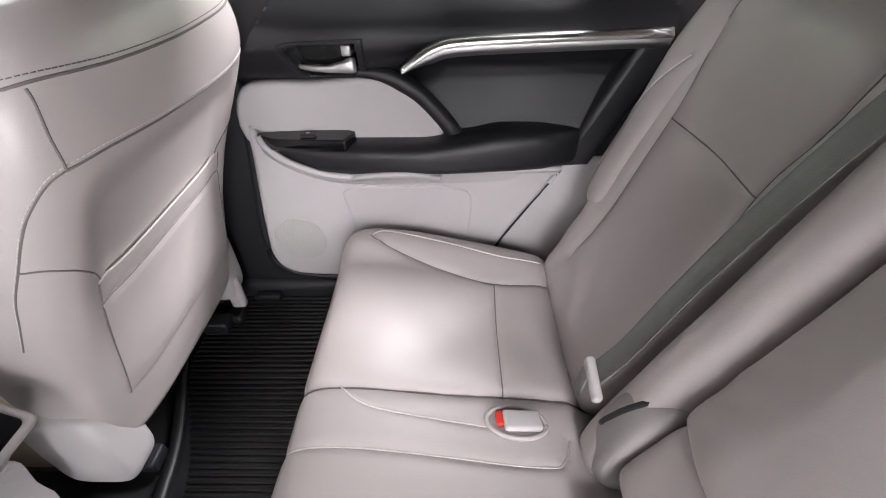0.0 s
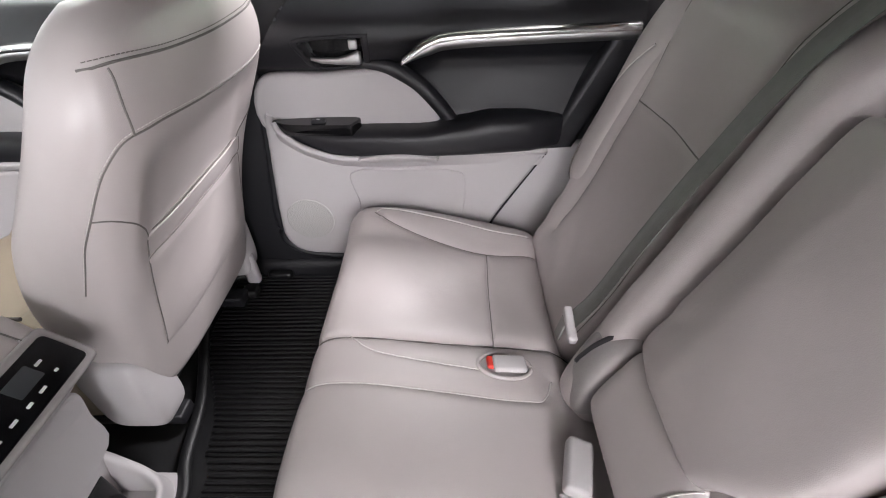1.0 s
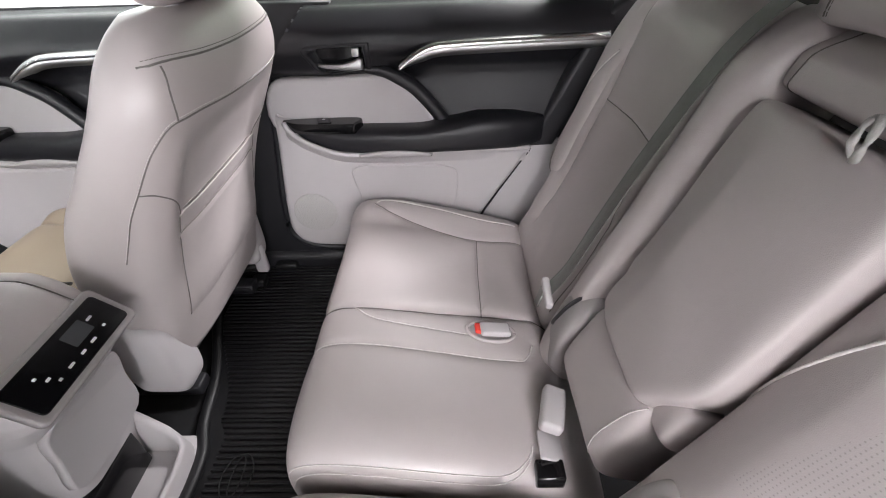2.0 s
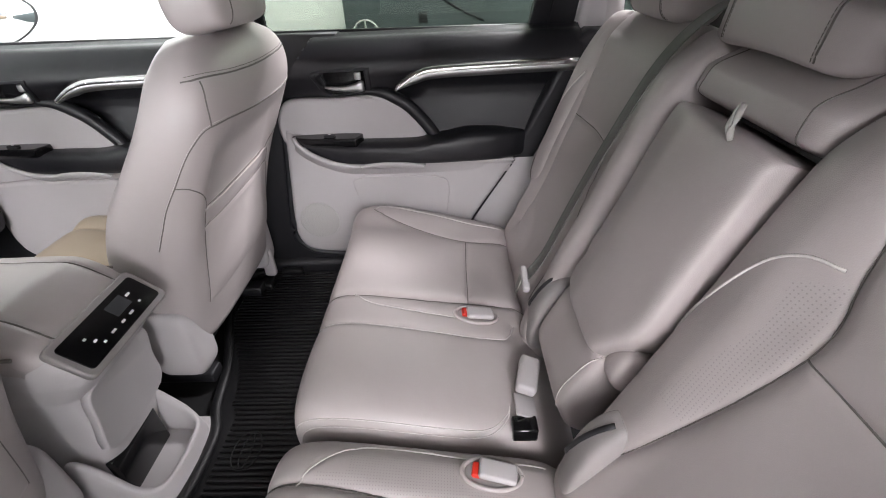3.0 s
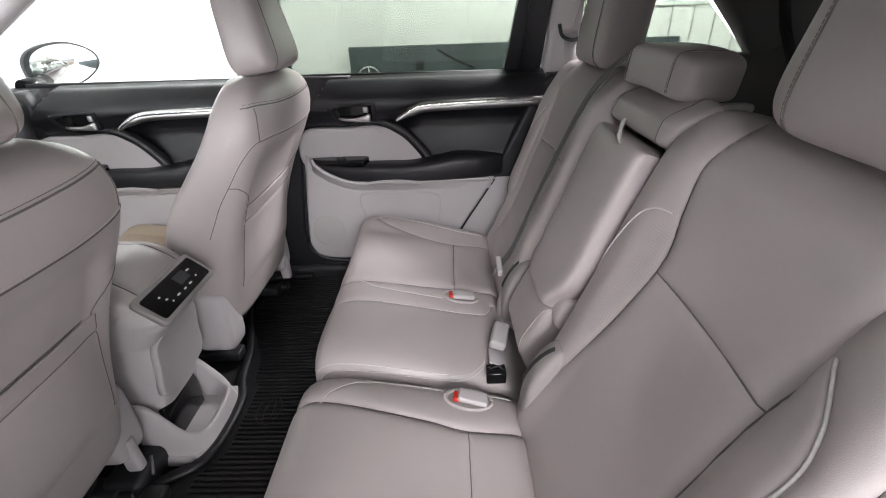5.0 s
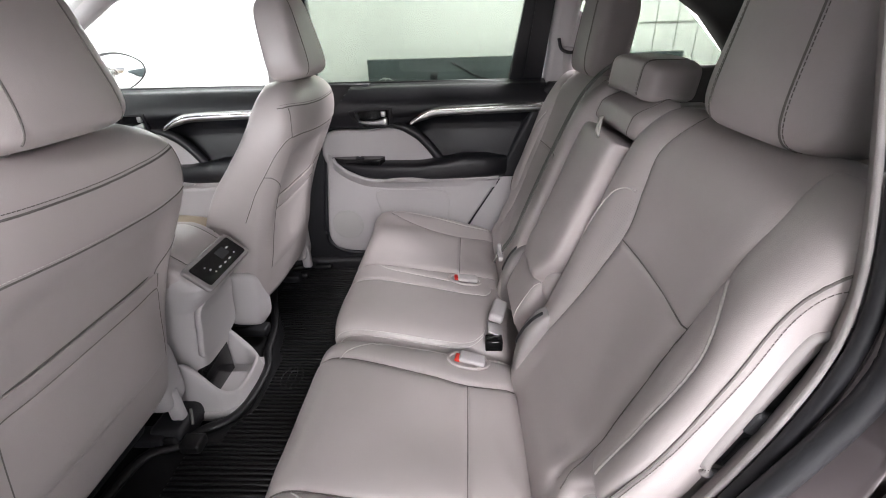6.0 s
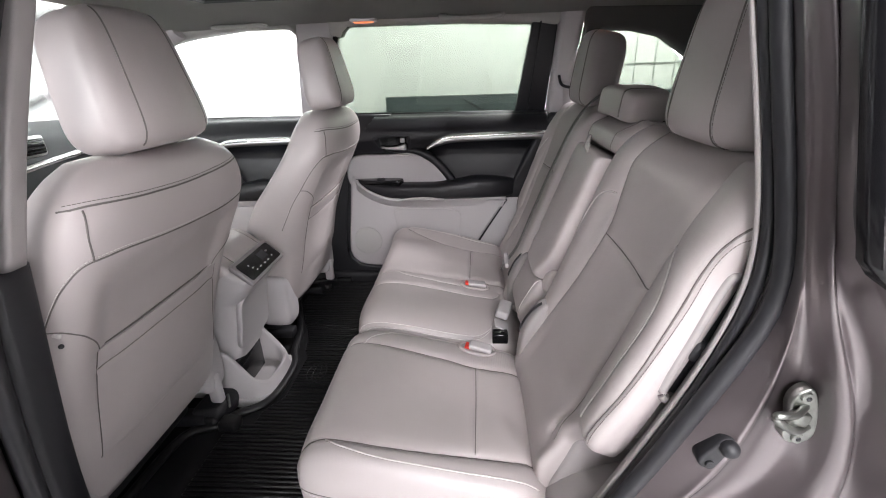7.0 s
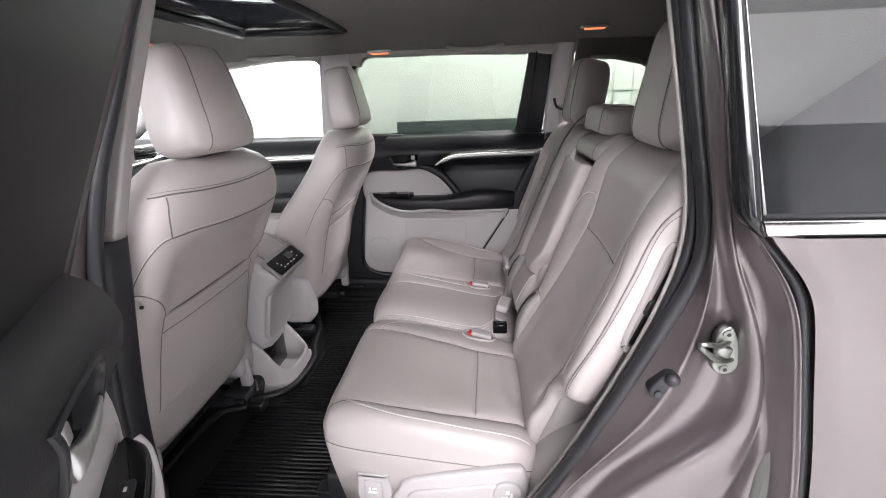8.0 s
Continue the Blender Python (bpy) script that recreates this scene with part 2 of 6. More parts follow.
def plate(outline, y0, y1, r=0.006, seg=3, axis="y", bm=None, put=None):
    """A flat-backed panel: an outline in (x, z) raised from y0 to y1 with a rounded front edge. put maps (u, v, w)."""
    own = bmesh.new()
    put = put or ((lambda u, v, w: (u, w, v)) if axis == "y" else (lambda u, v, w: (w, u, v)) if axis == "x" else (lambda u, v, w: (u, v, w)))
    pts = [Vector((q[0], q[1])) for q in outline]
    n = len(pts)
    area = sum(pts[i].x * pts[(i + 1) % n].y - pts[(i + 1) % n].x * pts[i].y for i in range(n))
    if area < 0:
        pts.reverse()
    sgn = 1 if y1 > y0 else -1
    r = min(r, abs(y1 - y0) * 0.98)
    nrm = []
    for i in range(n):
        d = (pts[(i + 1) % n] - pts[i - 1]).normalized()
        nrm.append(Vector((-d.y, d.x)))
    rings = [[own.verts.new(put(p.x, p.y, y0)) for p in pts]]
    for k in range(seg + 1):
        a = math.pi / 2 * k / seg
        rings.append([own.verts.new(put(*(p + q * r * (1 - math.cos(a))), y1 - sgn * r * (1 - math.sin(a)))) for p, q in zip(pts, nrm)])
    for a, b in zip(rings, rings[1:]):
        for k in range(n):
            own.faces.new((a[k], a[(k + 1) % n], b[(k + 1) % n], b[k]))
    own.faces.new(rings[0][::-1])
    own.faces.new(rings[-1])
    bmesh.ops.recalc_face_normals(own, faces=own.faces)
    return merge(bm, own)


def sheet(curves, bm=None, thick=0.0):
    """A skin over curves that have the same number of points."""
    own = bmesh.new()
    g = [[own.verts.new(p) for p in c] for c in curves]
    for a, b in zip(g, g[1:]):
        for k in range(len(a) - 1):
            own.faces.new((a[k], a[k + 1], b[k + 1], b[k]))
    if thick:
        bmesh.ops.recalc_face_normals(own, faces=own.faces)
        bmesh.ops.solidify(own, geom=own.faces[:], thickness=thick)
    return merge(bm, own)


def loft(rings, bm=None):
    """A closed skin over closed rings, with both ends shut."""
    own = bmesh.new()
    g = [[own.verts.new(p) for p in c] for c in rings]
    n = len(g[0])
    for a, b in zip(g, g[1:]):
        for k in range(n):
            own.faces.new((a[k], a[(k + 1) % n], b[(k + 1) % n], b[k]))
    for end in (g[0], g[-1]):
        c = own.verts.new(sum((v.co for v in end), Vector()) / n)
        for k in range(n):
            own.faces.new((end[k], end[(k + 1) % n], c))
    bmesh.ops.recalc_face_normals(own, faces=own.faces)
    return merge(bm, own)


def sgnpow(v, e):
    return math.copysign(abs(v) ** e, v)


def pillow(c, half, e1=0.4, e2=0.4, rot=None, nu=56, nv=36, taper=0.0, bulge=None):
    """A superellipsoid cushion. taper narrows its y towards the top."""
    rings = []
    for j in range(1, nv):
        lat = -math.pi / 2 + math.pi * j / nv
        ring = []
        for i in range(nu):
            lon = math.tau * i / nu
            v = Vector((half[0] * sgnpow(math.cos(lat), e1) * sgnpow(math.cos(lon), e2),
                        half[1] * sgnpow(math.cos(lat), e1) * sgnpow(math.sin(lon), e2),
                        half[2] * sgnpow(math.sin(lat), e1)))
            v.y *= 1 - taper * (v.z / half[2] + 1) / 2
            if bulge:
                v = bulge(v)
            if rot is not None:
                v = rot @ v
            ring.append(v + Vector(c))
        rings.append(ring)
    return loft(rings)


def edge_samples(n_flat, n_edge, p):
    """Places from -1 to 1, close together at the ends, with the height there of a rounded edge."""
    th = [math.pi / 2 * k / n_edge for k in range(n_edge + 1)]
    s = [(math.sin(a) ** (2 / p), math.cos(a) ** (2 / p)) for a in th if math.sin(a) ** (2 / p) > 0.8]
    half = [(0.8 * k / n_flat, (1 - (0.8 * k / n_flat) ** p) ** (1 / p)) for k in range(n_flat)] + s
    half[-1] = (1.0, 0.0)
    return [(-a, b) for a, b in half[:0:-1]] + half


def groove(a, b, lines):
    """How deep the seams (line, depth, width) sink the skin at (a, b)."""
    g = np.zeros_like(a)
    for line, depth, width in lines:
        best = np.full_like(a, 9.0)
        for (x0, y0), (x1, y1) in zip(line, line[1:]):
            dx, dy = x1 - x0, y1 - y0
            t = np.clip(((a - x0) * dx + (b - y0) * dy) / max(dx * dx + dy * dy, 1e-12), 0, 1)
            best = np.minimum(best, np.hypot(a - x0 - t * dx, b - y0 - t * dy))
        g = np.maximum(g, 1.35 * depth * np.exp(-(best / width)))
    return g


def pad(a0, a1, b0, b1, depth, put, p=5.0, pb=None, corner=0.05, lines=(), shape=None, flat=(50, 50), warp=None, zone=None):
    """An upholstered pad over a0..a1, b0..b1 of the frame that put(a, b, n) gives; its skin lies near n = 0, its back at -depth."""
    sa = edge_samples(flat[0], 14, p)
    sb = edge_samples(flat[1], 14, pb or p)
    S, T = np.meshgrid([v[0] for v in sa], [v[0] for v in sb])
    E = np.outer([v[1] for v in sb], [v[1] for v in sa])
    k = corner * (S ** 6) * (T ** 6)
    A = (a0 + a1) / 2 + (a1 - a0) / 2 * S * (1 - k)
    B = (b0 + b1) / 2 + (b1 - b0) / 2 * T * (1 - k)
    if warp:
        A, B = warp(A, B)
    n = -depth + depth * E - groove(A, B, lines) * E
    if shape:
        n = n + shape(A, B) * E
    n = n + 0.0011 * E * (np.sin(23 * A + 1.3) * np.sin(19 * B + 0.7) + 0.6 * np.sin(41 * A + 3 * B + 2.1) * np.sin(37 * B + 1.9))
    bm = bmesh.new()
    rows = [[bm.verts.new(put(A[j, i], B[j, i], n[j, i])) for i in range(A.shape[1])] for j in range(A.shape[0])]
    for r0, r1 in zip(rows, rows[1:]):
        for i in range(len(r0) - 1):
            bm.faces.new((r0[i], r0[i + 1], r1[i + 1], r1[i]))
    if zone is not None:
        Z = zone(A, B)
        bm.faces.ensure_lookup_table()
        w = A.shape[1] - 1
        for j in range(A.shape[0] - 1):
            for i in range(w):
                if Z[j, i] and Z[j + 1, i + 1]:
                    bm.faces[j * w + i].material_index = 1
    rim = rows[0] + [r[-1] for r in rows[1:]] + rows[-1][-2::-1] + [r[0] for r in rows[-2:0:-1]]
    bm.faces.new(rim[::-1])
    bmesh.ops.recalc_face_normals(bm, faces=bm.faces)
    return bm


from mathutils.bvhtree import BVHTree


def smooth(v, lo, hi):
    t = np.clip((v - lo) / (hi - lo), 0, 1)
    return t * t * (3 - 2 * t)


def drape(bm_or_ob, pts, way, lift=0.0, reach=0.4):
    """Lays points on a skin along way."""
    if isinstance(bm_or_ob, bpy.types.Object):
        me = bm_or_ob.data
        tree = BVHTree.FromPolygons([v.co for v in me.vertices], [p.vertices for p in me.polygons])
    else:
        tree = BVHTree.FromBMesh(bm_or_ob)
    w = Vector(way).normalized()
    out = []
    for q in pts:
        hit, nrm, _, _ = tree.ray_cast(Vector(q) - w * reach, w)
        if hit is not None:
            if nrm.dot(w) > 0:
                nrm = -nrm
            out.append(hit + nrm * lift)
    return out


def stitches(pts, length=0.0042, gap=0.0022, r=0.0007):
    """A row of single stitches along pts."""
    p = [Vector(q) for q in pts]
    total = sum((b - a).length for a, b in zip(p, p[1:]))
    n = max(int(total / (length + gap)), 1)
    fine = resample(p, n * 4 + 1)
    bm = bmesh.new()
    for k in range(n):
        a, b = fine[4 * k], fine[4 * k + 3]
        tube([a, a.lerp(b, 0.5), b], r, 4, bm)
    return bm


def seam_on(ob, pts, way, parent, fold=0.0012, thread=None, twin=None, ink=None):
    """A sewn seam on a skin: a dark tube for the shade in its fold, and a pale thread or piping beside it."""
    line = drape(ob, resample(pts, 70), way, 0.0)
    if len(line) < 3:
        return
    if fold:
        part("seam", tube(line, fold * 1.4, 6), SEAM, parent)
    if thread:
        part("piping", tube([q - Vector(way).normalized() * 0.0008 for q in line], thread * 1.4, 6), THREAD, parent)
    if twin:
        off = drape(ob, resample([Vector(q) + Vector(twin) for q in pts], 70), way, 0.0003)
        if len(off) > 2:
            part("stitching", stitches(off), ink or THREAD, parent)


# ---- the booth ----
def room():
    def slab(name, c, size, mat, label, cat):
        bm = bmesh.new()
        bmesh.ops.create_cube(bm, size=1)
        bmesh.ops.scale(bm, vec=size, verts=bm.verts)
        bmesh.ops.translate(bm, vec=c, verts=bm.verts)
        return lone(name, bm, mat, label, cat, kind="structure", smooth=False)

    slab("ground", (0, 0, -0.1), (60, 60, 0.2), CONCRETE, "pale grey sealed concrete workshop floor", "floor")
    slab("wall_north", (-0.3, 3.05, 2.2), (11.0, 0.1, 4.4), WALL, "white painted booth wall behind the car", "wall")
    slab("wall_south", (-0.3, -9.05, 2.2), (11.0, 0.1, 4.4), GREY_WALL, "grey painted workshop wall", "wall")
    slab("wall_west", (-5.85, -3.0, 2.2), (0.1, 12.2, 4.4), GREY_WALL, "grey painted workshop wall ahead of the car", "wall")
    slab("wall_east", (5.25, -3.0, 2.2), (0.1, 12.2, 4.4), GREY_WALL, "grey painted workshop wall behind the tailgate", "wall")
    slab("ceiling", (-0.3, -3.0, 4.46), (11.2, 12.4, 0.1), WALL, "white booth ceiling with light panels", "ceiling")
    # ribs of the sectional door in the far wall
    door = thing("sectional_door", (2.2, 2.99, 0), "white sectional door panel with thin grey joints", "door", kind="structure")
    for k in range(13):
        part("joint", rbox((1.0 + 0.17 * k, 2.994, 1.35), (0.008, 0.008, 1.9), 0.002, 1), LINE, door)
    for z in (0.75, 1.42, 2.1):
        part("joint", rbox((2.0, 2.993, z), (2.1, 0.008, 0.01), 0.002, 1), LINE, door)
    # the banner that leans on the far wall
    ban = thing("banner_board", (0.4, 2.9, 0), "dark slate printed banner board with a pale ring emblem", "banner")
    part("board", rbox((0.61, 2.92, 0.62), (2.6, 0.03, 1.17), 0.004, 2), BANNER, ban)
    ring = [Vector((-0.545 + 0.095 * math.cos(a), 2.9, 0.965 + 0.095 * math.sin(a))) for a in (math.tau * k / 48 for k in range(49))]
    part("ring_emblem", tube(ring, 0.006, 6), WHITE_INK, ban, "pale ring emblem")
    part("spoke", rbox((-0.545, 2.9, 1.01), (0.012, 0.008, 0.09), 0.002, 1), WHITE_INK, ban)
    part("stripe", tube([(0.02, 2.903, 1.17), (0.18, 2.903, 1.08), (0.30, 2.903, 1.03)], 0.007, 5), RUBBER, ban)
    part("print_block", rbox((-0.13, 2.903, 1.06), (0.06, 0.006, 0.07), 0.002, 1), RUBBER, ban)
    rack = thing("storage_rack", (4.95, 1.6, 0), "grey steel storage rack loaded with brown cartons", "rack")
    for x in (4.72, 5.14):
        for y in (0.55, 2.75):
            part("post", rbox((x, y, 1.0), (0.04, 0.04, 2.0), 0.004, 1), LINE, rack)
    for z in (0.35, 0.95, 1.5, 1.98):
        part("shelf", rbox((4.93, 1.65, z), (0.46, 2.24, 0.03), 0.004, 1), LINE, rack)
    rnd = random.Random(5)
    for z in (0.365, 0.965, 1.515):
        y = 0.62
        while y < 2.45:
            w, h = rnd.uniform(0.22, 0.40), rnd.uniform(0.22, 0.40)
            box = thing("carton", (4.92, y + w / 2, z), "closed brown cardboard carton on a rack shelf", "carton", "cartons on the rack")
            part("box", rbox((4.92, y + w / 2, z + h / 2), (0.34, w, h), 0.006, 2), CARTON, box)
            part("tape", rbox((4.92, y + w / 2, z + h), (0.342, 0.05, 0.003), 0.001, 1), BELT_PALE, box)
            y += w + rnd.uniform(0.02, 0.12)
    chest = thing("tool_chest", (4.6, -0.1, 0), "red metal tool chest with drawers against the wall", "tool chest")
    part("body", rbox((4.85, -0.1, 0.5), (0.5, 0.9, 1.0), 0.012, 3), RED, chest)
    for k in range(5):
        d = part("drawer", rbox((4.595, -0.1, 0.18 + 0.18 * k), (0.03, 0.82, 0.15), 0.006, 2), RED, chest)
        part("pull", rbox((4.572, -0.1, 0.23 + 0.18 * k), (0.02, 0.70, 0.018), 0.005, 2), STEEL, d)


room()

# ---- the car's shell ----
body = thing("car_body", (0, 0, 0), "dark grey metallic estate car shell with its rear door open", "car")


def side_y(z):
    """The inner face of the far glass, which leans in towards the roof."""
    return 0.86 - 0.32 * (z - 1.23)


def leaning(s=1, extra=0.0):
    return lambda u, v, w: (u, s * (side_y(v) + w), v)


def shell():
    # floor pan, sills and bulkheads
    lone("floor", rbox((-0.2, 0, 0.385), (3.9, 1.56, 0.05), 0.01, 2), CARPET, "black carpeted car floor", "floor", kind="structure")
    for s in (1, -1):
        part("sill", rbox((-0.35, s * 0.82, 0.36), (2.9, 0.13, 0.24), 0.03, 4), PAINT if s < 0 else TRIM_DARK, body)
    part("bulkhead", rbox((-2.1, 0, 0.8), (0.05, 1.6, 0.9), 0.01, 2), TRIM_DARK, body)
    part("tailgate", rbox((1.95, 0, 0.8), (0.06, 1.6, 0.9), 0.02, 2), TRIM, body)
    # roof skin above the headliner, open over the sunroof
    for c, size in (((0.62, 0, 1.72), (2.05, 1.36, 0.012)), ((-1.0, 0, 1.71), (0.36, 1.36, 0.012)),
                    ((-0.62, 0.53, 1.715), (0.42, 0.30, 0.012)), ((-0.62, -0.53, 1.715), (0.42, 0.30, 0.012))):
        part("roof", rbox(c, size, 0.004, 2), PAINT, body)
    # far side: pillars and rails
    part("pillar", plate([(-0.705, 1.22), (-0.625, 1.645), (-0.478, 1.645), (-0.525, 1.22)], 0.03, -0.035, 0.02, 4, put=leaning()), TRIM, body, "pale grey pillar trim")
    part("window_surround", plate([(-0.528, 1.22), (-0.480, 1.62), (-0.462, 1.62), (-0.506, 1.22)], 0.02, -0.02, 0.006, 2, put=leaning()), GLOSS_BLACK, body)
    part("window_surround", plate([(0.283, 1.225), (0.338, 1.625), (0.435, 1.625), (0.43, 1.5), (0.415, 1.225)], 0.02, -0.022, 0.006, 3, put=leaning()), TRIM_DARK, body, "black window divider")
    part("divider_bead", tube([(0.337, side_y(1.23) - 0.024, 1.23), (0.367, side_y(1.61) - 0.024, 1.61)], 0.004, 6), RUBBER, body)
    part("pillar", plate([(0.415, 0.95), (0.435, 1.66), (0.54, 1.66), (0.532, 1.545), (0.515, 1.40), (0.55, 1.28), (0.60, 0.95)], 0.03, -0.04, 0.025, 4, put=leaning()), TRIM, body, "pale grey rear pillar trim")
    for s in (1, -1):
        part("roof_rail", plate([(-1.25, 1.555), (-1.1, 1.58), (-0.87, 1.603), (-0.70, 1.603), (-0.66, 1.595), (-0.637, 1.572), (-0.60, 1.565), (-0.455, 1.565), (-0.442, 1.585), (-0.42, 1.602), (0.0, 1.600), (0.33, 1.588), (0.42, 1.575), (0.6, 1.59), (1.1, 1.55), (1.9, 1.45), (1.9, 1.75), (-1.25, 1.72)], 0.05, -0.03, 0.02, 3, put=leaning(s)), HEADLINER, body)
        part("cargo_side", plate([(0.58, 0.42), (0.58, 1.27), (1.13, 1.28), (1.05, 1.36), (0.95, 1.45), (0.83, 1.522), (0.72, 1.546), (0.6, 1.552), (0.555, 1.54), (0.535, 1.51), (0.535, 1.66), (1.9, 1.66), (1.9, 0.42)], 0.03, -0.03, 0.02, 3,
                                 put=lambda u, v, w, s=s: (u, s * (min(side_y(v), 0.86) + w - 0.05), v)), CARGO, body, "cargo side trim, darkened for the shadow it lies in")
        part("windscreen_pillar", tube([(-1.85, s * 0.80, 1.20), (-1.45, s * 0.76, 1.45), (-1.12, s * 0.70, 1.61)], 0.035, 10), TRIM, body)
    part("side_trim", plate([(0.10, 0.45), (0.10, 0.62), (0.262, 0.87), (0.66, 0.87), (0.66, 0.45)], 0.86, 0.775, 0.015, 3), TRIM, body)
    part("side_trim", plate([(0.255, 0.872), (0.45, 1.23), (0.66, 1.25), (0.66, 0.872)], 0.86, 0.778, 0.015, 3), TRIM_DARK, body, "black trim behind the door opening")
    part("door_gap", plate([(-0.86, 0.43), (-0.86, 0.84), (-0.62, 0.95), (-0.60, 1.24), (-0.46, 1.24), (-0.49, 0.9), (-0.535, 0.6), (-0.42, 0.49), (-0.2, 0.47), (-0.2, 0.45)], 0.84, 0.775, 0.01, 2), TRIM_DARK, body, "black door seal and pillar foot")
    seal = spline([(-0.47, 0.765, 1.22), (-0.488, 0.765, 0.95), (-0.532, 0.765, 0.62), (-0.50, 0.765, 0.535), (-0.42, 0.765, 0.505), (-0.25, 0.765, 0.50), (0.05, 0.765, 0.51), (0.115, 0.765, 0.645), (0.245, 0.765, 0.855)], 8)
    part("door_seal", tube(seal, 0.011, 8), RUBBER, body)
    part("sash_filler", plate([(-0.56, 0.95), (-0.53, 1.245), (-0.28, 1.245), (-0.36, 0.95)], 0.86, 0.800, 0.008, 2), RUBBER, body, "black filler behind the window sash")
    part("door_edge", plate([(0.238, 0.86), (0.29, 0.97), (0.40, 1.20), (0.44, 1.235), (0.50, 1.235), (0.47, 1.15), (0.36, 0.95), (0.315, 0.86)], 0.85, 0.757, 0.015, 3), RUBBER, body, "black rubber edge of the door opening")
    # front of the cabin
    part("scuttle", rbox((-1.95, 0, 1.14), (0.5, 1.5, 0.06), 0.03, 3), DASH, body)


shell()


def headliner():
    def z_of(x, y):
        return 1.675 - 0.05 * (abs(y) / 0.68) ** 3 - 0.02 * max(0, -x - 0.3) - 0.03 * max(0, x - 0.5) ** 1.5
    X0, X1, Y0, Y1 = -0.80, -0.40, -0.36, 0.36
    bm = bmesh.new()
    xs = sorted({-1.2, X0, X1, *[-1.2 + 0.1 * k for k in range(32)]})
    ys = sorted({Y0, Y1, *[-0.7 + 0.07 * k for k in range(21)]})
    v = {(i, j): bm.verts.new((x, y, z_of(x, y))) for i, x in enumerate(xs) for j, y in enumerate(ys)}
    for i in range(len(xs) - 1):
        for j in range(len(ys) - 1):
            if X0 - 1e-6 <= xs[i] and xs[i + 1] <= X1 + 1e-6 and Y0 - 1e-6 <= ys[j] and ys[j + 1] <= Y1 + 1e-6:
                continue
            bm.faces.new((v[i, j], v[i, j + 1], v[i + 1, j + 1], v[i + 1, j]))
    bmesh.ops.solidify(bm, geom=bm.faces[:], thickness=-0.012)
    lone("headliner", bm, HEADLINER, "pale grey cloth headliner with a sunroof opening", "ceiling", kind="structure")
    roof = thing("sunroof", (-0.6, 0, 1.66), "dark framed glass sunroof in the headliner", "sunroof")
    z = z_of(-0.6, 0)
    loop = [Vector((x, y, z + 0.003)) for x, y in ((X0, Y0), (X1, Y0), (X1, Y1), (X0, Y1), (X0, Y0))]
    for a, b in zip(loop, loop[1:]):
        part("frame_bar", tube([a, b], 0.017, 8), RUBBER, roof)
        c = Vector((-0.6, 0, 0))
        a2, b2 = [Vector((c.x + (q.x - c.x) * 0.86, q.y * 0.86, z + 0.03)) for q in (a, b)]
        part("frame_bar", tube([a2, b2], 0.022, 8), GLOSS_BLACK, roof)
    pane = part("pane", rbox((-0.6, 0, 1.715), (0.42, 0.74, 0.005), 0.002, 1), TINT_DARK, roof, "dark tinted glass")
    pane.visible_shadow = False
    # Plain bars for ceiling lettering that shows in the glass, set below the pane.
    for k, w in enumerate((0.03, 0.03, 0.035, 0.03, 0.03, 0.035, 0.03, 0.03, 0.03, 0.03)):
        part("letter_bar", rbox((-0.50, -0.30 + 0.043 * k, 1.709), (0.03, w, 0.002), 0.001, 1), LINE, roof)
    for place, ry in (((-0.325, 0.62, 1.612), 0.25), ((0.55, 0.46, 1.650), 0.1), ((-1.12, 0.23, 1.640), 0.0)):
        lamp = thing("courtesy_lamp", place, "small lit amber courtesy lamp on the headliner", "lamp", "courtesy lamps")
        part("bezel", rbox(place, (0.10, 0.045, 0.012), 0.005, 3), TRIM, lamp)
        part("lens", rbox((place[0], place[1], place[2] - 0.006), (0.075, 0.028, 0.008), 0.003, 2), AMBER, lamp, "glowing amber lens")
    for x0, x1, y in ((-0.03, 0.21, 0.665), (-0.96, -0.74, 0.67)):
        grab = thing("grab_handle", ((x0 + x1) / 2, y, 1.61), "folded grey grab handle on the roof rail", "grab handle", "grab handles")
        path = spline([(x0, y + 0.02, 1.622), (x0 + 0.03, y - 0.012, 1.612), ((x0 + x1) / 2, y - 0.018, 1.608), (x1 - 0.03, y - 0.012, 1.612), (x1, y + 0.02, 1.622)], 6)
        part("grip", tube(path, 0.015, 10, flat=0.7), HEADLINER, grab)
        for x in (x0 + 0.01, x1 - 0.01):
            part("mount", rbox((x, y + 0.01, 1.62), (0.035, 0.03, 0.03), 0.008, 3), HEADLINER, grab)


headliner()


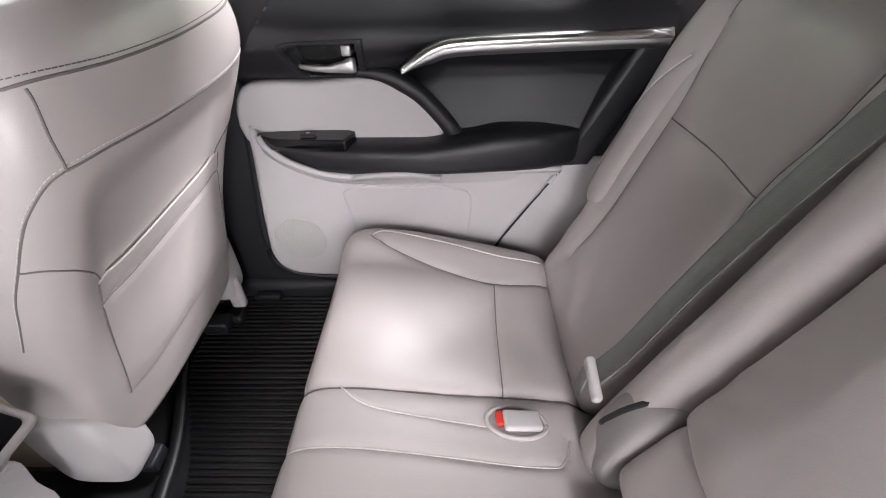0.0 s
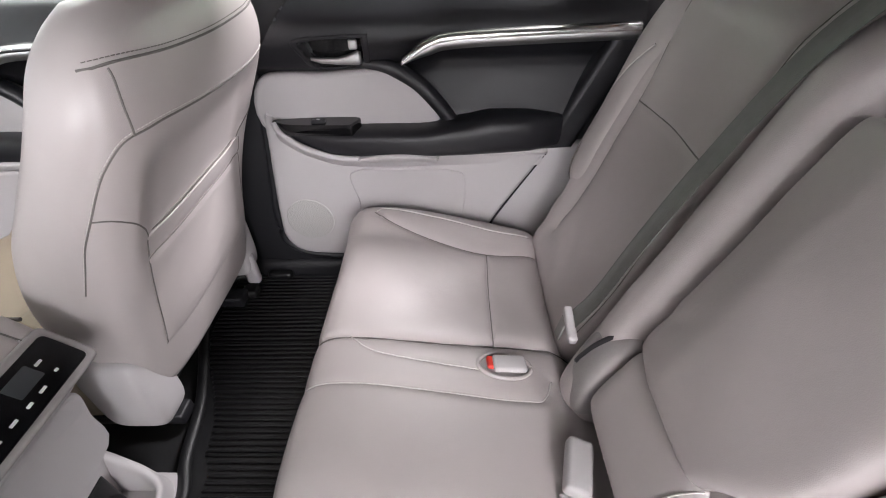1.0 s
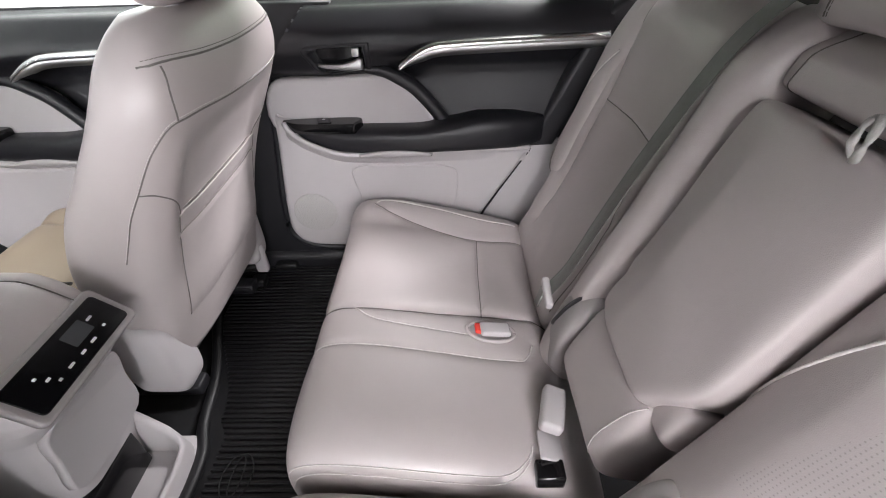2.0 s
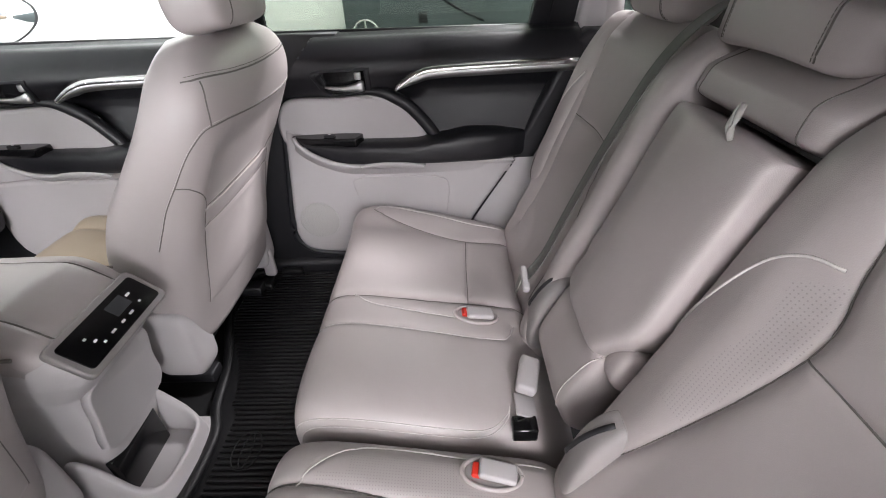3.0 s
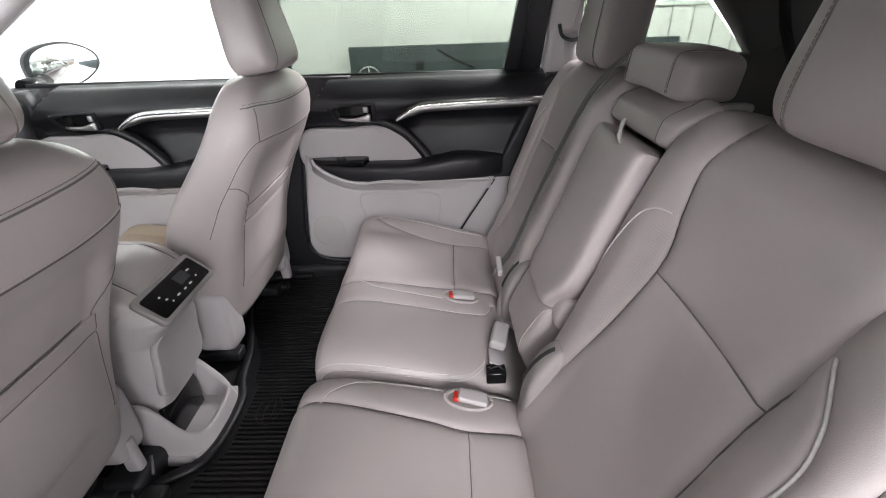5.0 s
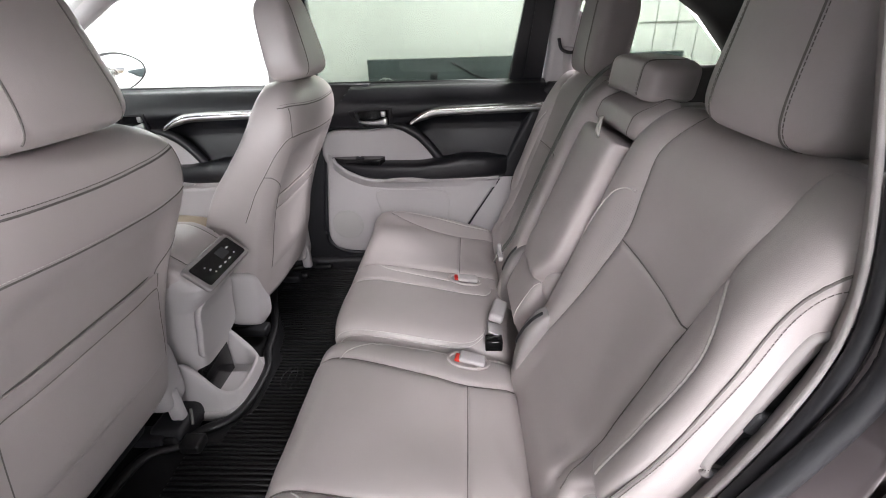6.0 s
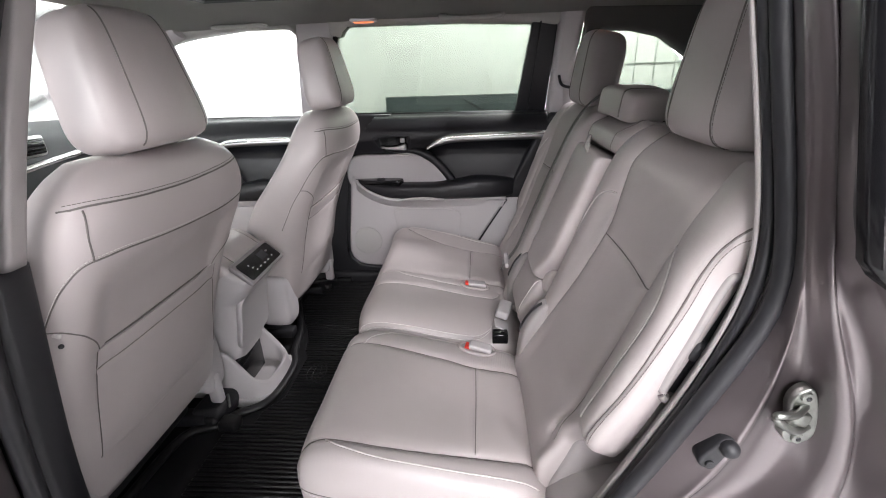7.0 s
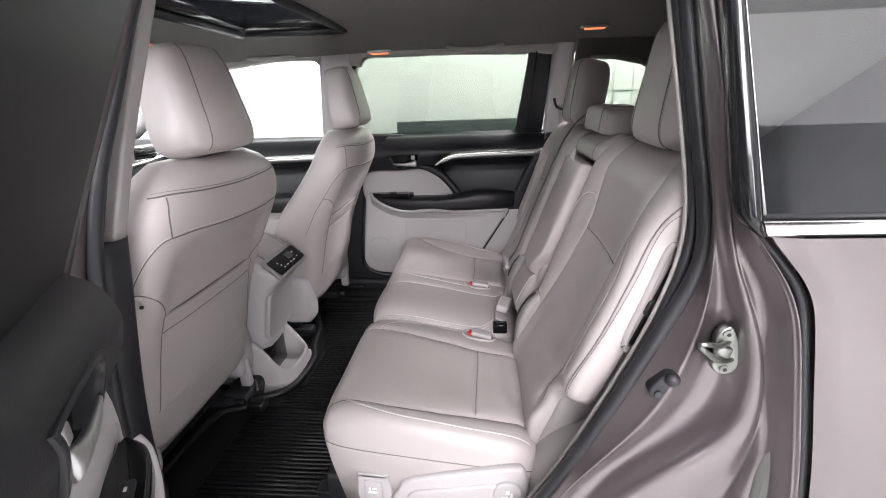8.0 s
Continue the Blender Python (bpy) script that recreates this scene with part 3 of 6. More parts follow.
def windows():
    def pane(name, outline, mat, s, label):
        w = thing(name, (outline[0][0], s * 0.86, 1.22), label, "window", kind="structure")
        bm = bmesh.new()
        put = leaning(s)
        bm.faces.new([bm.verts.new(put(u, v, 0.0)) for u, v in [tuple(q)[:2] for q in outline]])
        bmesh.ops.triangulate(bm, faces=bm.faces[:])
        bmesh.ops.solidify(bm, geom=bm.faces[:], thickness=0.004)
        g = part("pane", bm, mat, w, smooth=False)
        g.visible_shadow = False
        return w

    rear = [(-0.52, 1.215), (-0.475, 1.63), (0.34, 1.63), (0.29, 1.215)]
    front = [(-0.70, 1.215), (-0.655, 1.63), (-1.05, 1.63), (-1.35, 1.52), (-1.8, 1.215)]
    quarter = [(0.50, 1.27), (0.50, 1.57), (0.80, 1.57), (1.16, 1.27)]
    pane("window_1", rear, TINT, 1, "tinted rear door window, closed")
    pane("window_2", front, CLEAR, 1, "clear front door window, closed")
    pane("window_3", quarter, TINT, 1, "rear side window beside the cargo space")
    wind = thing("window_4", (-1.4, 0, 1.3), "clear sloping windscreen", "window", kind="structure")
    g = part("pane", sheet([[(-1.95, y, 1.17), (-1.5, y, 1.43), (-1.14, y, 1.63)] for y in (-0.72, -0.36, 0, 0.36, 0.72)], thick=0.004), CLEAR, wind)
    g.visible_shadow = False
    back = thing("window_5", (1.9, 0, 1.3), "sloping tailgate window of the car", "window", kind="structure")
    g = part("pane", sheet([[(1.97, y, 1.22), (1.85, y, 1.66)] for y in (-0.72, 0, 0.72)], thick=0.004), CLEAR, back)
    g.visible_shadow = False


windows()

GLASS_OPEN = glass_mat("privacy_glass_open_door", (0.03, 0.03, 0.028), rough=0.45, gloss=0.03, edge=0.3)
XF = None          # the mirror-and-swing by which the open door is set


def door_part(name, bm, mat, parent, label="", sharp=None):
    if XF is not None:
        bmesh.ops.transform(bm, matrix=XF, verts=bm.verts)
        if XF.determinant() < 0:
            bmesh.ops.reverse_faces(bm, faces=bm.faces)
    return part(name, bm, mat, parent, label, sharp=sharp)


def door_trim(name, place, label, group, prof=None, shear=0.75):
    d = thing(name, place, label, "car door", group)
    P = door_part
    # black upper skin, hollow under the chrome strip
    prof = prof or [(1.245, 0.862), (1.238, 0.845), (1.228, 0.815), (1.19, 0.782), (1.15, 0.772), (1.12, 0.784), (1.09, 0.800), (1.07, 0.806), (1.05, 0.806), (1.02, 0.799), (0.985, 0.786), (0.95, 0.770), (0.90, 0.756)]
    xs = [-0.478 + 0.0903 * k for k in range(11)]
    curves = []
    for x in xs:
        k = min(max((x + 0.16) / 0.12, 0), 1)
        curves.append([(max(x, -0.478 + shear * max(0.0, z - 1.07)), (y - 0.055 * float(smooth(np.array(z), 1.055, 1.085)) + 0.01 * float(smooth(np.array(z), 1.19, 1.23))) * (1 - k) + k * (y - 0.037 * float(smooth(np.array(z), 1.105, 1.14))) + (0.02 * (x - 0.2) if x > 0.2 else 0), z) for z, y in prof])
    rim = [Vector(q[:2]) for q in spline([(-0.352, 1.155), (-0.27, 1.162), (-0.192, 1.164), (-0.183, 1.155), (-0.188, 1.090), (-0.20, 1.079), (-0.305, 1.075), (-0.325, 1.085), (-0.345, 1.12)], 5, True)]
    hub = Vector((-0.268, 1.12))
    inner = [hub + (q - hub) * 0.82 for q in rim]

    def in_hole(x, z):
        n = 0
        for p, q in zip(inner, inner[1:] + inner[:1]):
            if (p.y > z) != (q.y > z) and x < p.x + (z - p.y) * (q.x - p.x) / (q.y - p.y):
                n += 1
        return n % 2 == 1

    fine = [spline(c, 7) for c in curves]
    full = []
    for p, q in zip(fine, fine[1:]):
        full += [[u.lerp(v, k / 10) for u, v in zip(p, q)] for k in range(10)]
    full.append(fine[-1])
    skin = sheet(full)
    bmesh.ops.delete(skin, geom=[f for f in skin.faces if in_hole(f.calc_center_median().x, f.calc_center_median().z)], context="FACES")
    P("upper_panel", skin, TRIM_SOFT, d, "soft black vinyl")
    zs_at = [(v.z, v.y) for v in fine[1]][::-1]
    on_skin = lambda z: float(np.interp(z, [q[0] for q in zs_at], [q[1] for q in zs_at]))
    P("outer_skin", rbox((-0.03, 0.885, 0.86), (0.98, 0.03, 0.76), 0.012, 3), PAINT, d)
    P("belt_seal", tube([(-0.50, prof[0][1] - 0.01, prof[0][0] - 0.002), (0.43, prof[0][1] - 0.014, prof[0][0] - 0.007)], 0.008, 6), RUBBER, d)
    P("seal_clip", rbox((0.02, prof[0][1] - 0.024, prof[0][0] - 0.009), (0.035, 0.012, 0.012), 0.003, 2), TRIM_DARK, d)
    # pale lower panel with pocket and loudspeaker
    low = spline([(-0.474, 0.985), (-0.488, 0.90), (-0.518, 0.66), (-0.515, 0.575), (-0.47, 0.53), (-0.36, 0.517), (-0.1, 0.517), (0.06, 0.53), (0.115, 0.645), (0.235, 0.835), (0.236, 0.862), (0.1, 0.872), (-0.05, 0.876), (-0.26, 0.879), (-0.35, 0.905), (-0.42, 0.955)], 5, True)
    P("lower_panel", plate(low, 0.86, 0.745, 0.014, 4), TRIM, d, "pale grey moulded plastic")
    lip = spline([(0.245, 0.738, 0.866), (0.05, 0.726, 0.869), (-0.20, 0.706, 0.870), (-0.30, 0.700, 0.878), (-0.38, 0.702, 0.908), (-0.43, 0.711, 0.942), (-0.446, 0.724, 0.962)], 8)
    P("panel_lip", tube(lip, 0.008, 8), TRIM, d)
    P("panel_shoulder", sheet([lip, [q + Vector((-0.004, 0.012, -0.018)) for q in lip], [Vector((q.x - 0.012, 0.7455, q.z - 0.045)) for q in lip]]), TRIM, d)
    pocket = spline([(-0.285, 0.800), (-0.265, 0.814), (-0.23, 0.819), (-0.10, 0.817), (0.0, 0.810), (0.035, 0.780), (0.025, 0.66), (0.01, 0.56), (-0.30, 0.55), (-0.305, 0.62), (-0.27, 0.70), (-0.28, 0.76)], 6, True)
    P("door_pocket", plate(pocket, 0.76, 0.7422, 0.0027, 4), TRIM, d)
    disc = [(-0.425 + 0.07 * math.cos(a), 0.655 + 0.07 * math.sin(a)) for a in (math.tau * k / 40 for k in range(40))]
    P("speaker_grille", plate(disc, 0.76, 0.7425, 0.003, 2), TRIM_HOLES, d, "finely drilled pale grey grille")
    # pale insert and the dark band that frames it
    ins = spline([(-0.470, 0.92), (-0.468, 1.06), (-0.30, 1.072), (-0.17, 1.078), (-0.10, 1.05), (-0.055, 1.00), (-0.03, 0.955), (-0.06, 0.92), (-0.2, 0.89)], 5, True)
    P("insert_panel", plate(ins, 0.80, 0.748, 0.012, 4), TRIM, d, "pale grey padded insert")
    band = spline([(-0.21, 0.745, 1.095), (-0.15, 0.752, 1.083), (-0.085, 0.756, 1.045), (-0.03, 0.756, 0.985), (0.0, 0.756, 0.94)], 8)
    P("dark_band", tube(band, 0.018, 8, radii=[0.010 + 0.010 * min(1, k / 12) for k in range(len(band))]), TRIM_SOFT, d)
    # armrest
    secs = [(-0.445, 0.960, 0.006, 0.742), (-0.43, 0.948, 0.014, 0.728), (-0.38, 0.925, 0.028, 0.708), (-0.30, 0.910, 0.036, 0.696), (-0.22, 0.909, 0.038, 0.688), (-0.08, 0.908, 0.038, 0.685),
            (0.02, 0.914, 0.044, 0.686), (0.10, 0.921, 0.050, 0.690), (0.18, 0.920, 0.049, 0.700), (0.25, 0.914, 0.044, 0.728), (0.30, 0.908, 0.038, 0.775)]
    rings = []
    for x, z, h, y in [tuple(q) for q in resample4(secs, 30)]:
        dep = (0.80 - y) / 2
        rings.append([(x, y + dep + dep * sgnpow(math.cos(a), 0.6), z + h * sgnpow(math.sin(a), 0.7)) for a in (math.tau * k / 28 for k in range(28))])
    arm = loft(rings)
    P("armrest", arm, TRIM_SOFT, d, "black padded armrest")
    sw = spline([(-0.44, 0.745), (-0.43, 0.715), (-0.38, 0.698), (-0.26, 0.692), (-0.243, 0.70), (-0.243, 0.75)], 5, True)
    plateau = P("switch_panel", plate(sw, 0.940, 0.966, 0.005, 3, axis="z"), GLOSS_BLACK, d, "gloss black switch panel")
    P("switch", rbox((-0.33, 0.718, 0.968), (0.035, 0.018, 0.010), 0.004, 3), TRIM_DARK, plateau)
    P("switch_mark", rbox((-0.33, 0.718, 0.9735), (0.008, 0.004, 0.001), 0.0004, 1), WHITE_INK, plateau)
    P("pull_cup", plate(spline([(-0.235, 0.872), (-0.20, 0.885), (-0.14, 0.889), (-0.09, 0.886), (-0.04, 0.872)], 4, True), 0.76, 0.683, 0.006, 3), TRIM, d)
    # chrome strip, bright above, satin below
    top = spline([(-0.115, 0.752, 1.098), (-0.085, 0.754, 1.118), (-0.05, 0.758, 1.136), (0.0, 0.762, 1.147), (0.15, 0.764, 1.152), (0.43, 0.770, 1.156)], 6)
    roll = Vector((0, -0.19, 1.383))          # the strip sits on the proud roll
    top = [roll + (q - roll) * 0.961 for q in top]
    a = [q + Vector((0, 0.000, 0.004)) for q in top]
    b = [q + Vector((0, -0.012, -0.004)) for q in top]
    c = [q + Vector((0, -0.012, -0.011)) for q in top]
    e = [q + Vector((0, -0.001, -0.012 - 0.019 * min(1, k / 12))) for k, q in enumerate(top)]
    P("chrome_strip", sheet([a, [q + Vector((0, -0.007, -0.001)) for q in top], c], thick=-0.003), CHROME, d, "bright chrome strip")
    P("satin_strip", sheet([c, e], thick=-0.003), SATIN, d, "satin silver strip")
    # handle in its recess
    back = on_skin(1.12) + 0.030
    rings = []
    for f, lift in ((1.0, 0.004), (1.0, -0.0012), (0.985, -0.0028), (0.87, -0.0028), (0.83, -0.001), (0.80, 0.008), (0.78, None)):
        ring = [hub + (q - hub) * f for q in rim]
        rings.append([(q.x, back if lift is None else on_skin(q.y) + lift, q.y) for q in ring + ring[:1]])
    bez = P("handle_bezel", sheet(rings), TRIM_SOFT, d, "black handle surround")
    P("recess", plate([hub + (q - hub) * 0.83 for q in rim], back + 0.006, back - 0.001, 0.001, 1), GLOSS_BLACK, bez)
    yl = on_skin(1.10) - 0.003
    lev = []
    for x, z, hz, hy in ((-0.322, 1.110, 0.004, 0.003), (-0.30, 1.106, 0.006, 0.006), (-0.26, 1.104, 0.008, 0.008), (-0.232, 1.107, 0.012, 0.009), (-0.214, 1.110, 0.016, 0.008), (-0.206, 1.110, 0.014, 0.006)):
        lev.append([(x, yl + hy * math.cos(t), z + hz * sgnpow(math.sin(t), 0.7)) for t in (math.tau * k / 16 for k in range(16))])
    P("lever", loft(lev), SATIN, bez, "satin chrome pull lever")
    P("lock_knob", rbox((-0.222, yl + 0.004, 1.138), (0.020, 0.012, 0.022), 0.004, 3), SATIN, bez)
    return d


def resample4(rows, n):
    out = []
    for k in range(n):
        x = rows[0][0] + (rows[-1][0] - rows[0][0]) * k / (n - 1)
        i = next(i for i in range(len(rows) - 1) if x <= rows[i + 1][0] + 1e-9)
        f = (x - rows[i][0]) / (rows[i + 1][0] - rows[i][0])
        f = f * f * (3 - 2 * f) if 0 < i < len(rows) - 2 else f
        out.append([x] + [rows[i][j] + (rows[i + 1][j] - rows[i][j]) * f for j in (1, 2, 3)])
    return out


TRIM_HOLES = material("plastic_ash_drilled", (0.47, 0.455, 0.445), 0.55, bump=1.0, grain=0.7, scale=380, voronoi=True, blotch=0.06)
SATIN = material("satin_silver", (0.62, 0.62, 0.62), 0.42, metal=1.0, blotch=0.04)
rear_door = door_trim("rear_door", (0, 0.86, 0.5), "closed rear door trimmed in pale grey and black with a chrome strip", "car doors")
front_door = copy_thing(rear_door, pose(-1.005, 0.86, 0.5))
front_door["label"] = "closed front door trimmed in pale grey and black beside the front seat"
front_door.name = "front_door"
part("map_pocket", plate(spline([(-1.50, 0.55), (-1.52, 0.80), (-1.42, 0.842), (-1.15, 0.842), (-0.92, 0.838), (-0.90, 0.78), (-0.95, 0.60), (-1.1, 0.55)], 6, True), 0.76, 0.722, 0.012, 4), TRIM, front_door, "pale grey map pocket")
part("front_filler", plate([(-1.90, 0.43), (-1.90, 1.20), (-1.75, 1.235), (-1.44, 1.235), (-1.44, 0.43)], 0.88, 0.775, 0.015, 3), TRIM_DARK, front_door)
part("insert_extension", plate(spline([(-1.72, 0.95), (-1.70, 1.05), (-1.55, 1.064), (-1.46, 1.062), (-1.46, 0.93), (-1.6, 0.93)], 5, True), 0.80, 0.748, 0.012, 4), TRIM, front_door)
part("upper_extension", plate(spline([(-1.74, 1.07), (-1.70, 1.21), (-1.55, 1.225), (-1.43, 1.225), (-1.43, 1.075), (-1.6, 1.07)], 5, True), 0.80, 0.730, 0.02, 4), TRIM_SOFT, front_door)
near_front = thing("front_door", (-1.1, -0.86, 0.5), "closed grey front door beside the driver seat", "car door", "car doors")
part("outer_skin", rbox((-1.25, -0.885, 0.84), (1.22, 0.03, 0.78), 0.012, 3), PAINT, near_front)
part("inner_trim", rbox((-1.25, -0.82, 0.84), (1.16, 0.09, 0.76), 0.03, 4), TRIM_DARK, near_front)
part("armrest", rbox((-1.2, -0.755, 0.93), (0.6, 0.07, 0.07), 0.025, 4), TRIM_SOFT, near_front)

# the open door on the camera's side: mirrored, and swung about its hinge
SWING = 59
HINGE = Vector((-0.522, -1.019, 0))
XF = (Matrix.Translation(HINGE) @ Matrix.Rotation(radians(-SWING), 4, "Z") @ Matrix.Translation((0.47, 0.86, 0)) @ Matrix.Diagonal((1, -1, 1, 1)))
open_door = door_trim("rear_door", (-0.47, -0.86, 0.5), "open rear door showing its black and pale grey inner trim", "car doors",
                      [(1.216, 0.815), (1.222, 0.806), (1.221, 0.796), (1.195, 0.772), (1.15, 0.758), (1.12, 0.762), (1.09, 0.772), (1.075, 0.778), (1.055, 0.785), (1.04, 0.79), (0.97, 0.795), (0.90, 0.785)], 0.10)
glass = [(-0.47, 1.20), (-0.475, 1.64), (0.33, 1.64), (0.43, 1.20)]


def open_pane(u, v, w):
    return u, 0.748 - 0.45 * (v - 1.22) + w, v



pane_open = door_part("window", plate(glass, 0.0, 0.004, 0.001, 1, put=open_pane), GLASS_OPEN, open_door, "dark tinted window")
for face in pane_open.data.polygons:
    face.use_smooth = False
door_part("window_frame", tube([(-0.486, 0.765, 1.20), (-0.488, 0.565, 1.64), (0.35, 0.565, 1.65), (0.45, 0.765, 1.22)], 0.012, 8), PAINT, open_door)
door_part("edge_seal", tube([(-0.52, 0.80, 0.55), (-0.505, 0.79, 1.2), (-0.51, 0.59, 1.62)], 0.010, 8), RUBBER, open_door)
XF = None


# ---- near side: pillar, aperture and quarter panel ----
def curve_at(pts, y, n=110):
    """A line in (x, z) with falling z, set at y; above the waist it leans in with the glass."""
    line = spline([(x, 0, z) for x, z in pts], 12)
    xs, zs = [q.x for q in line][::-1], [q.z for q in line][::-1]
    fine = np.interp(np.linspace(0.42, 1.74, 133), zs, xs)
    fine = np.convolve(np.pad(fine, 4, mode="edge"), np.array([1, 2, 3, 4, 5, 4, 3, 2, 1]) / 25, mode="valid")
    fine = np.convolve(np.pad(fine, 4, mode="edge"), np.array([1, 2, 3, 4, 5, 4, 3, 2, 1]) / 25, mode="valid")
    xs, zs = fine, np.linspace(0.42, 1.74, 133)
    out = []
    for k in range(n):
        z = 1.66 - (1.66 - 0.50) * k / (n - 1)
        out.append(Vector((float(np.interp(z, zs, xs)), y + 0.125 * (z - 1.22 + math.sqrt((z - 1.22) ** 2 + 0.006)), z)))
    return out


def pressed(curves):
    """A smooth pressed-metal skin over curves: evened out along their length, rounded across."""
    g = np.array([[tuple(p) for p in c] for c in curves])
    w = np.exp(-0.5 * (np.arange(-9, 10) / 3.2) ** 2)
    w /= w.sum()
    pad_g = np.pad(g, ((0, 0), (9, 9), (0, 0)), mode="reflect", reflect_type="odd")
    g = sum(w[k] * pad_g[:, k:k + g.shape[1]] for k in range(19))
    across = [spline([Vector(q) for q in g[:, j]], 4) for j in range(g.shape[1])]
    return sheet(across)


def aperture():
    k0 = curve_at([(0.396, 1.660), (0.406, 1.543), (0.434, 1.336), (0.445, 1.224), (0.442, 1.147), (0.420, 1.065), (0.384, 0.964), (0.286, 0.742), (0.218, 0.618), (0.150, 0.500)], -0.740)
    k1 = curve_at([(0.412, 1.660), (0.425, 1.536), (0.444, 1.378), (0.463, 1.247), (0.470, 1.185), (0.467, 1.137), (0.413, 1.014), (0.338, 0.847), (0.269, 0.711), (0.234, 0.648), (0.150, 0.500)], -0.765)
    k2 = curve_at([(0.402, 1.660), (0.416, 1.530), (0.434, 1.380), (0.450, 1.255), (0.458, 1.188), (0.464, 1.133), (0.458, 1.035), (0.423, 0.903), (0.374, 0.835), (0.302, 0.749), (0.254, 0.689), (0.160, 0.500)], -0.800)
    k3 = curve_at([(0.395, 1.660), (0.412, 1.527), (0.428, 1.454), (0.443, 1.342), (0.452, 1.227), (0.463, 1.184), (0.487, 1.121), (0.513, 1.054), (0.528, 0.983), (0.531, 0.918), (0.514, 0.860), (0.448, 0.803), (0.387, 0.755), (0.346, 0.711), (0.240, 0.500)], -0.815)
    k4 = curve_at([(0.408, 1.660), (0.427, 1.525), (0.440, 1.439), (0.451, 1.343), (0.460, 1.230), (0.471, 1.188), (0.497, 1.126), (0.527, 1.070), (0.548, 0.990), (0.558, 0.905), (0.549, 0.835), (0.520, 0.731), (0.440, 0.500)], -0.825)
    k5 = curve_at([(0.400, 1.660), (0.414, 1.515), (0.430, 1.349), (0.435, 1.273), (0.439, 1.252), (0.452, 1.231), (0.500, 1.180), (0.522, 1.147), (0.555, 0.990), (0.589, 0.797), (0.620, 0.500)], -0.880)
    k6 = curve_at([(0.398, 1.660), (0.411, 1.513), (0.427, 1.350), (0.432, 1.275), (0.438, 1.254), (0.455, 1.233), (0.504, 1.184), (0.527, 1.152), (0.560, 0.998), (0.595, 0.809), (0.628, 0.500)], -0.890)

    def mid(a, b, f, dx=0, dy=0):
        out = []
        for p, q in zip(a, b):
            g = min(1.0, max(0.06, abs(q.x - p.x) / 0.05))
            out.append(p.lerp(q, f) + Vector((dx * g, dy * g, 0)))
        return out

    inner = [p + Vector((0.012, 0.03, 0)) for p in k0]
    # Pale trim that gets little light, drawn in the darker grey.
    part("aperture_trim", sheet([inner, mid(inner, k0, 0.5, -0.005), [p + Vector((0, 0.01, 0)) for p in k0]], thick=0.006), COVER, body, "pale aperture trim, greyed for shade")
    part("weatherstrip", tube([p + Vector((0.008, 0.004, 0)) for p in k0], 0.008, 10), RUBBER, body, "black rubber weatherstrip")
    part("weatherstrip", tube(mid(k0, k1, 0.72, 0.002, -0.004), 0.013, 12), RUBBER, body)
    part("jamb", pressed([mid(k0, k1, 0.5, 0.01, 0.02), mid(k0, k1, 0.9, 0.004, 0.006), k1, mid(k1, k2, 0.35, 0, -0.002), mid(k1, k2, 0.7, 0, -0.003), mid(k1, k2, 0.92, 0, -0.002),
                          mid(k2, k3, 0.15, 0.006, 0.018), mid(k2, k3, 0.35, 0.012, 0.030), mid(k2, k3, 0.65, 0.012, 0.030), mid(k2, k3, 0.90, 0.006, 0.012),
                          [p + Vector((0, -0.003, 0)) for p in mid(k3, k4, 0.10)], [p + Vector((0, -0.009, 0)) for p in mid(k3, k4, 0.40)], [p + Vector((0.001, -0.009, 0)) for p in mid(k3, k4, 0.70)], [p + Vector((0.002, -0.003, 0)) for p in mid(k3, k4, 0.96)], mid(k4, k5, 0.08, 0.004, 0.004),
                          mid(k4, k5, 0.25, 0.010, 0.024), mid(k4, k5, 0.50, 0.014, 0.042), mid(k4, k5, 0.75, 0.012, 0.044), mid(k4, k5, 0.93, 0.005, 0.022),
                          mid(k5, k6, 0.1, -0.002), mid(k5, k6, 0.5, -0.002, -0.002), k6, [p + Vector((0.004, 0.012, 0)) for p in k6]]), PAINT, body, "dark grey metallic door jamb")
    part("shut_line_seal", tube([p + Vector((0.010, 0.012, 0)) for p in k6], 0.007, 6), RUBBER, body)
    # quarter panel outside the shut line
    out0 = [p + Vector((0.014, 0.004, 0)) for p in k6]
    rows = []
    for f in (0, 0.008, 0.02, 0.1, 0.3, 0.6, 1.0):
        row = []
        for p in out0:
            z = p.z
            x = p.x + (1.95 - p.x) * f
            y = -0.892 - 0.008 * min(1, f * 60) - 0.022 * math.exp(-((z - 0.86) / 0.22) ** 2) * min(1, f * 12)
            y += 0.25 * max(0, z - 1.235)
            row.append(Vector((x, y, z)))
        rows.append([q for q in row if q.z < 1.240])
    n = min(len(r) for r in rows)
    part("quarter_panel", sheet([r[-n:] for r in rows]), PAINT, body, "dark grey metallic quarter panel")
    # quarter window with its bright sill
    q = thing("window_6", (1.0, -0.89, 1.25), "dark tinted rear quarter window with a bright sill strip", "window", kind="structure")
    g = part("pane", sheet([[(max(x, 0.458 - 0.155 * (z - 1.261)), -0.886 + 0.25 * (z - 1.25), z) for z in (1.255, 1.35, 1.45, 1.56, 1.66)] for x in (0.375, 0.7, 1.2, 1.9)], thick=0.004), GLASS_OUT, q, smooth=False)
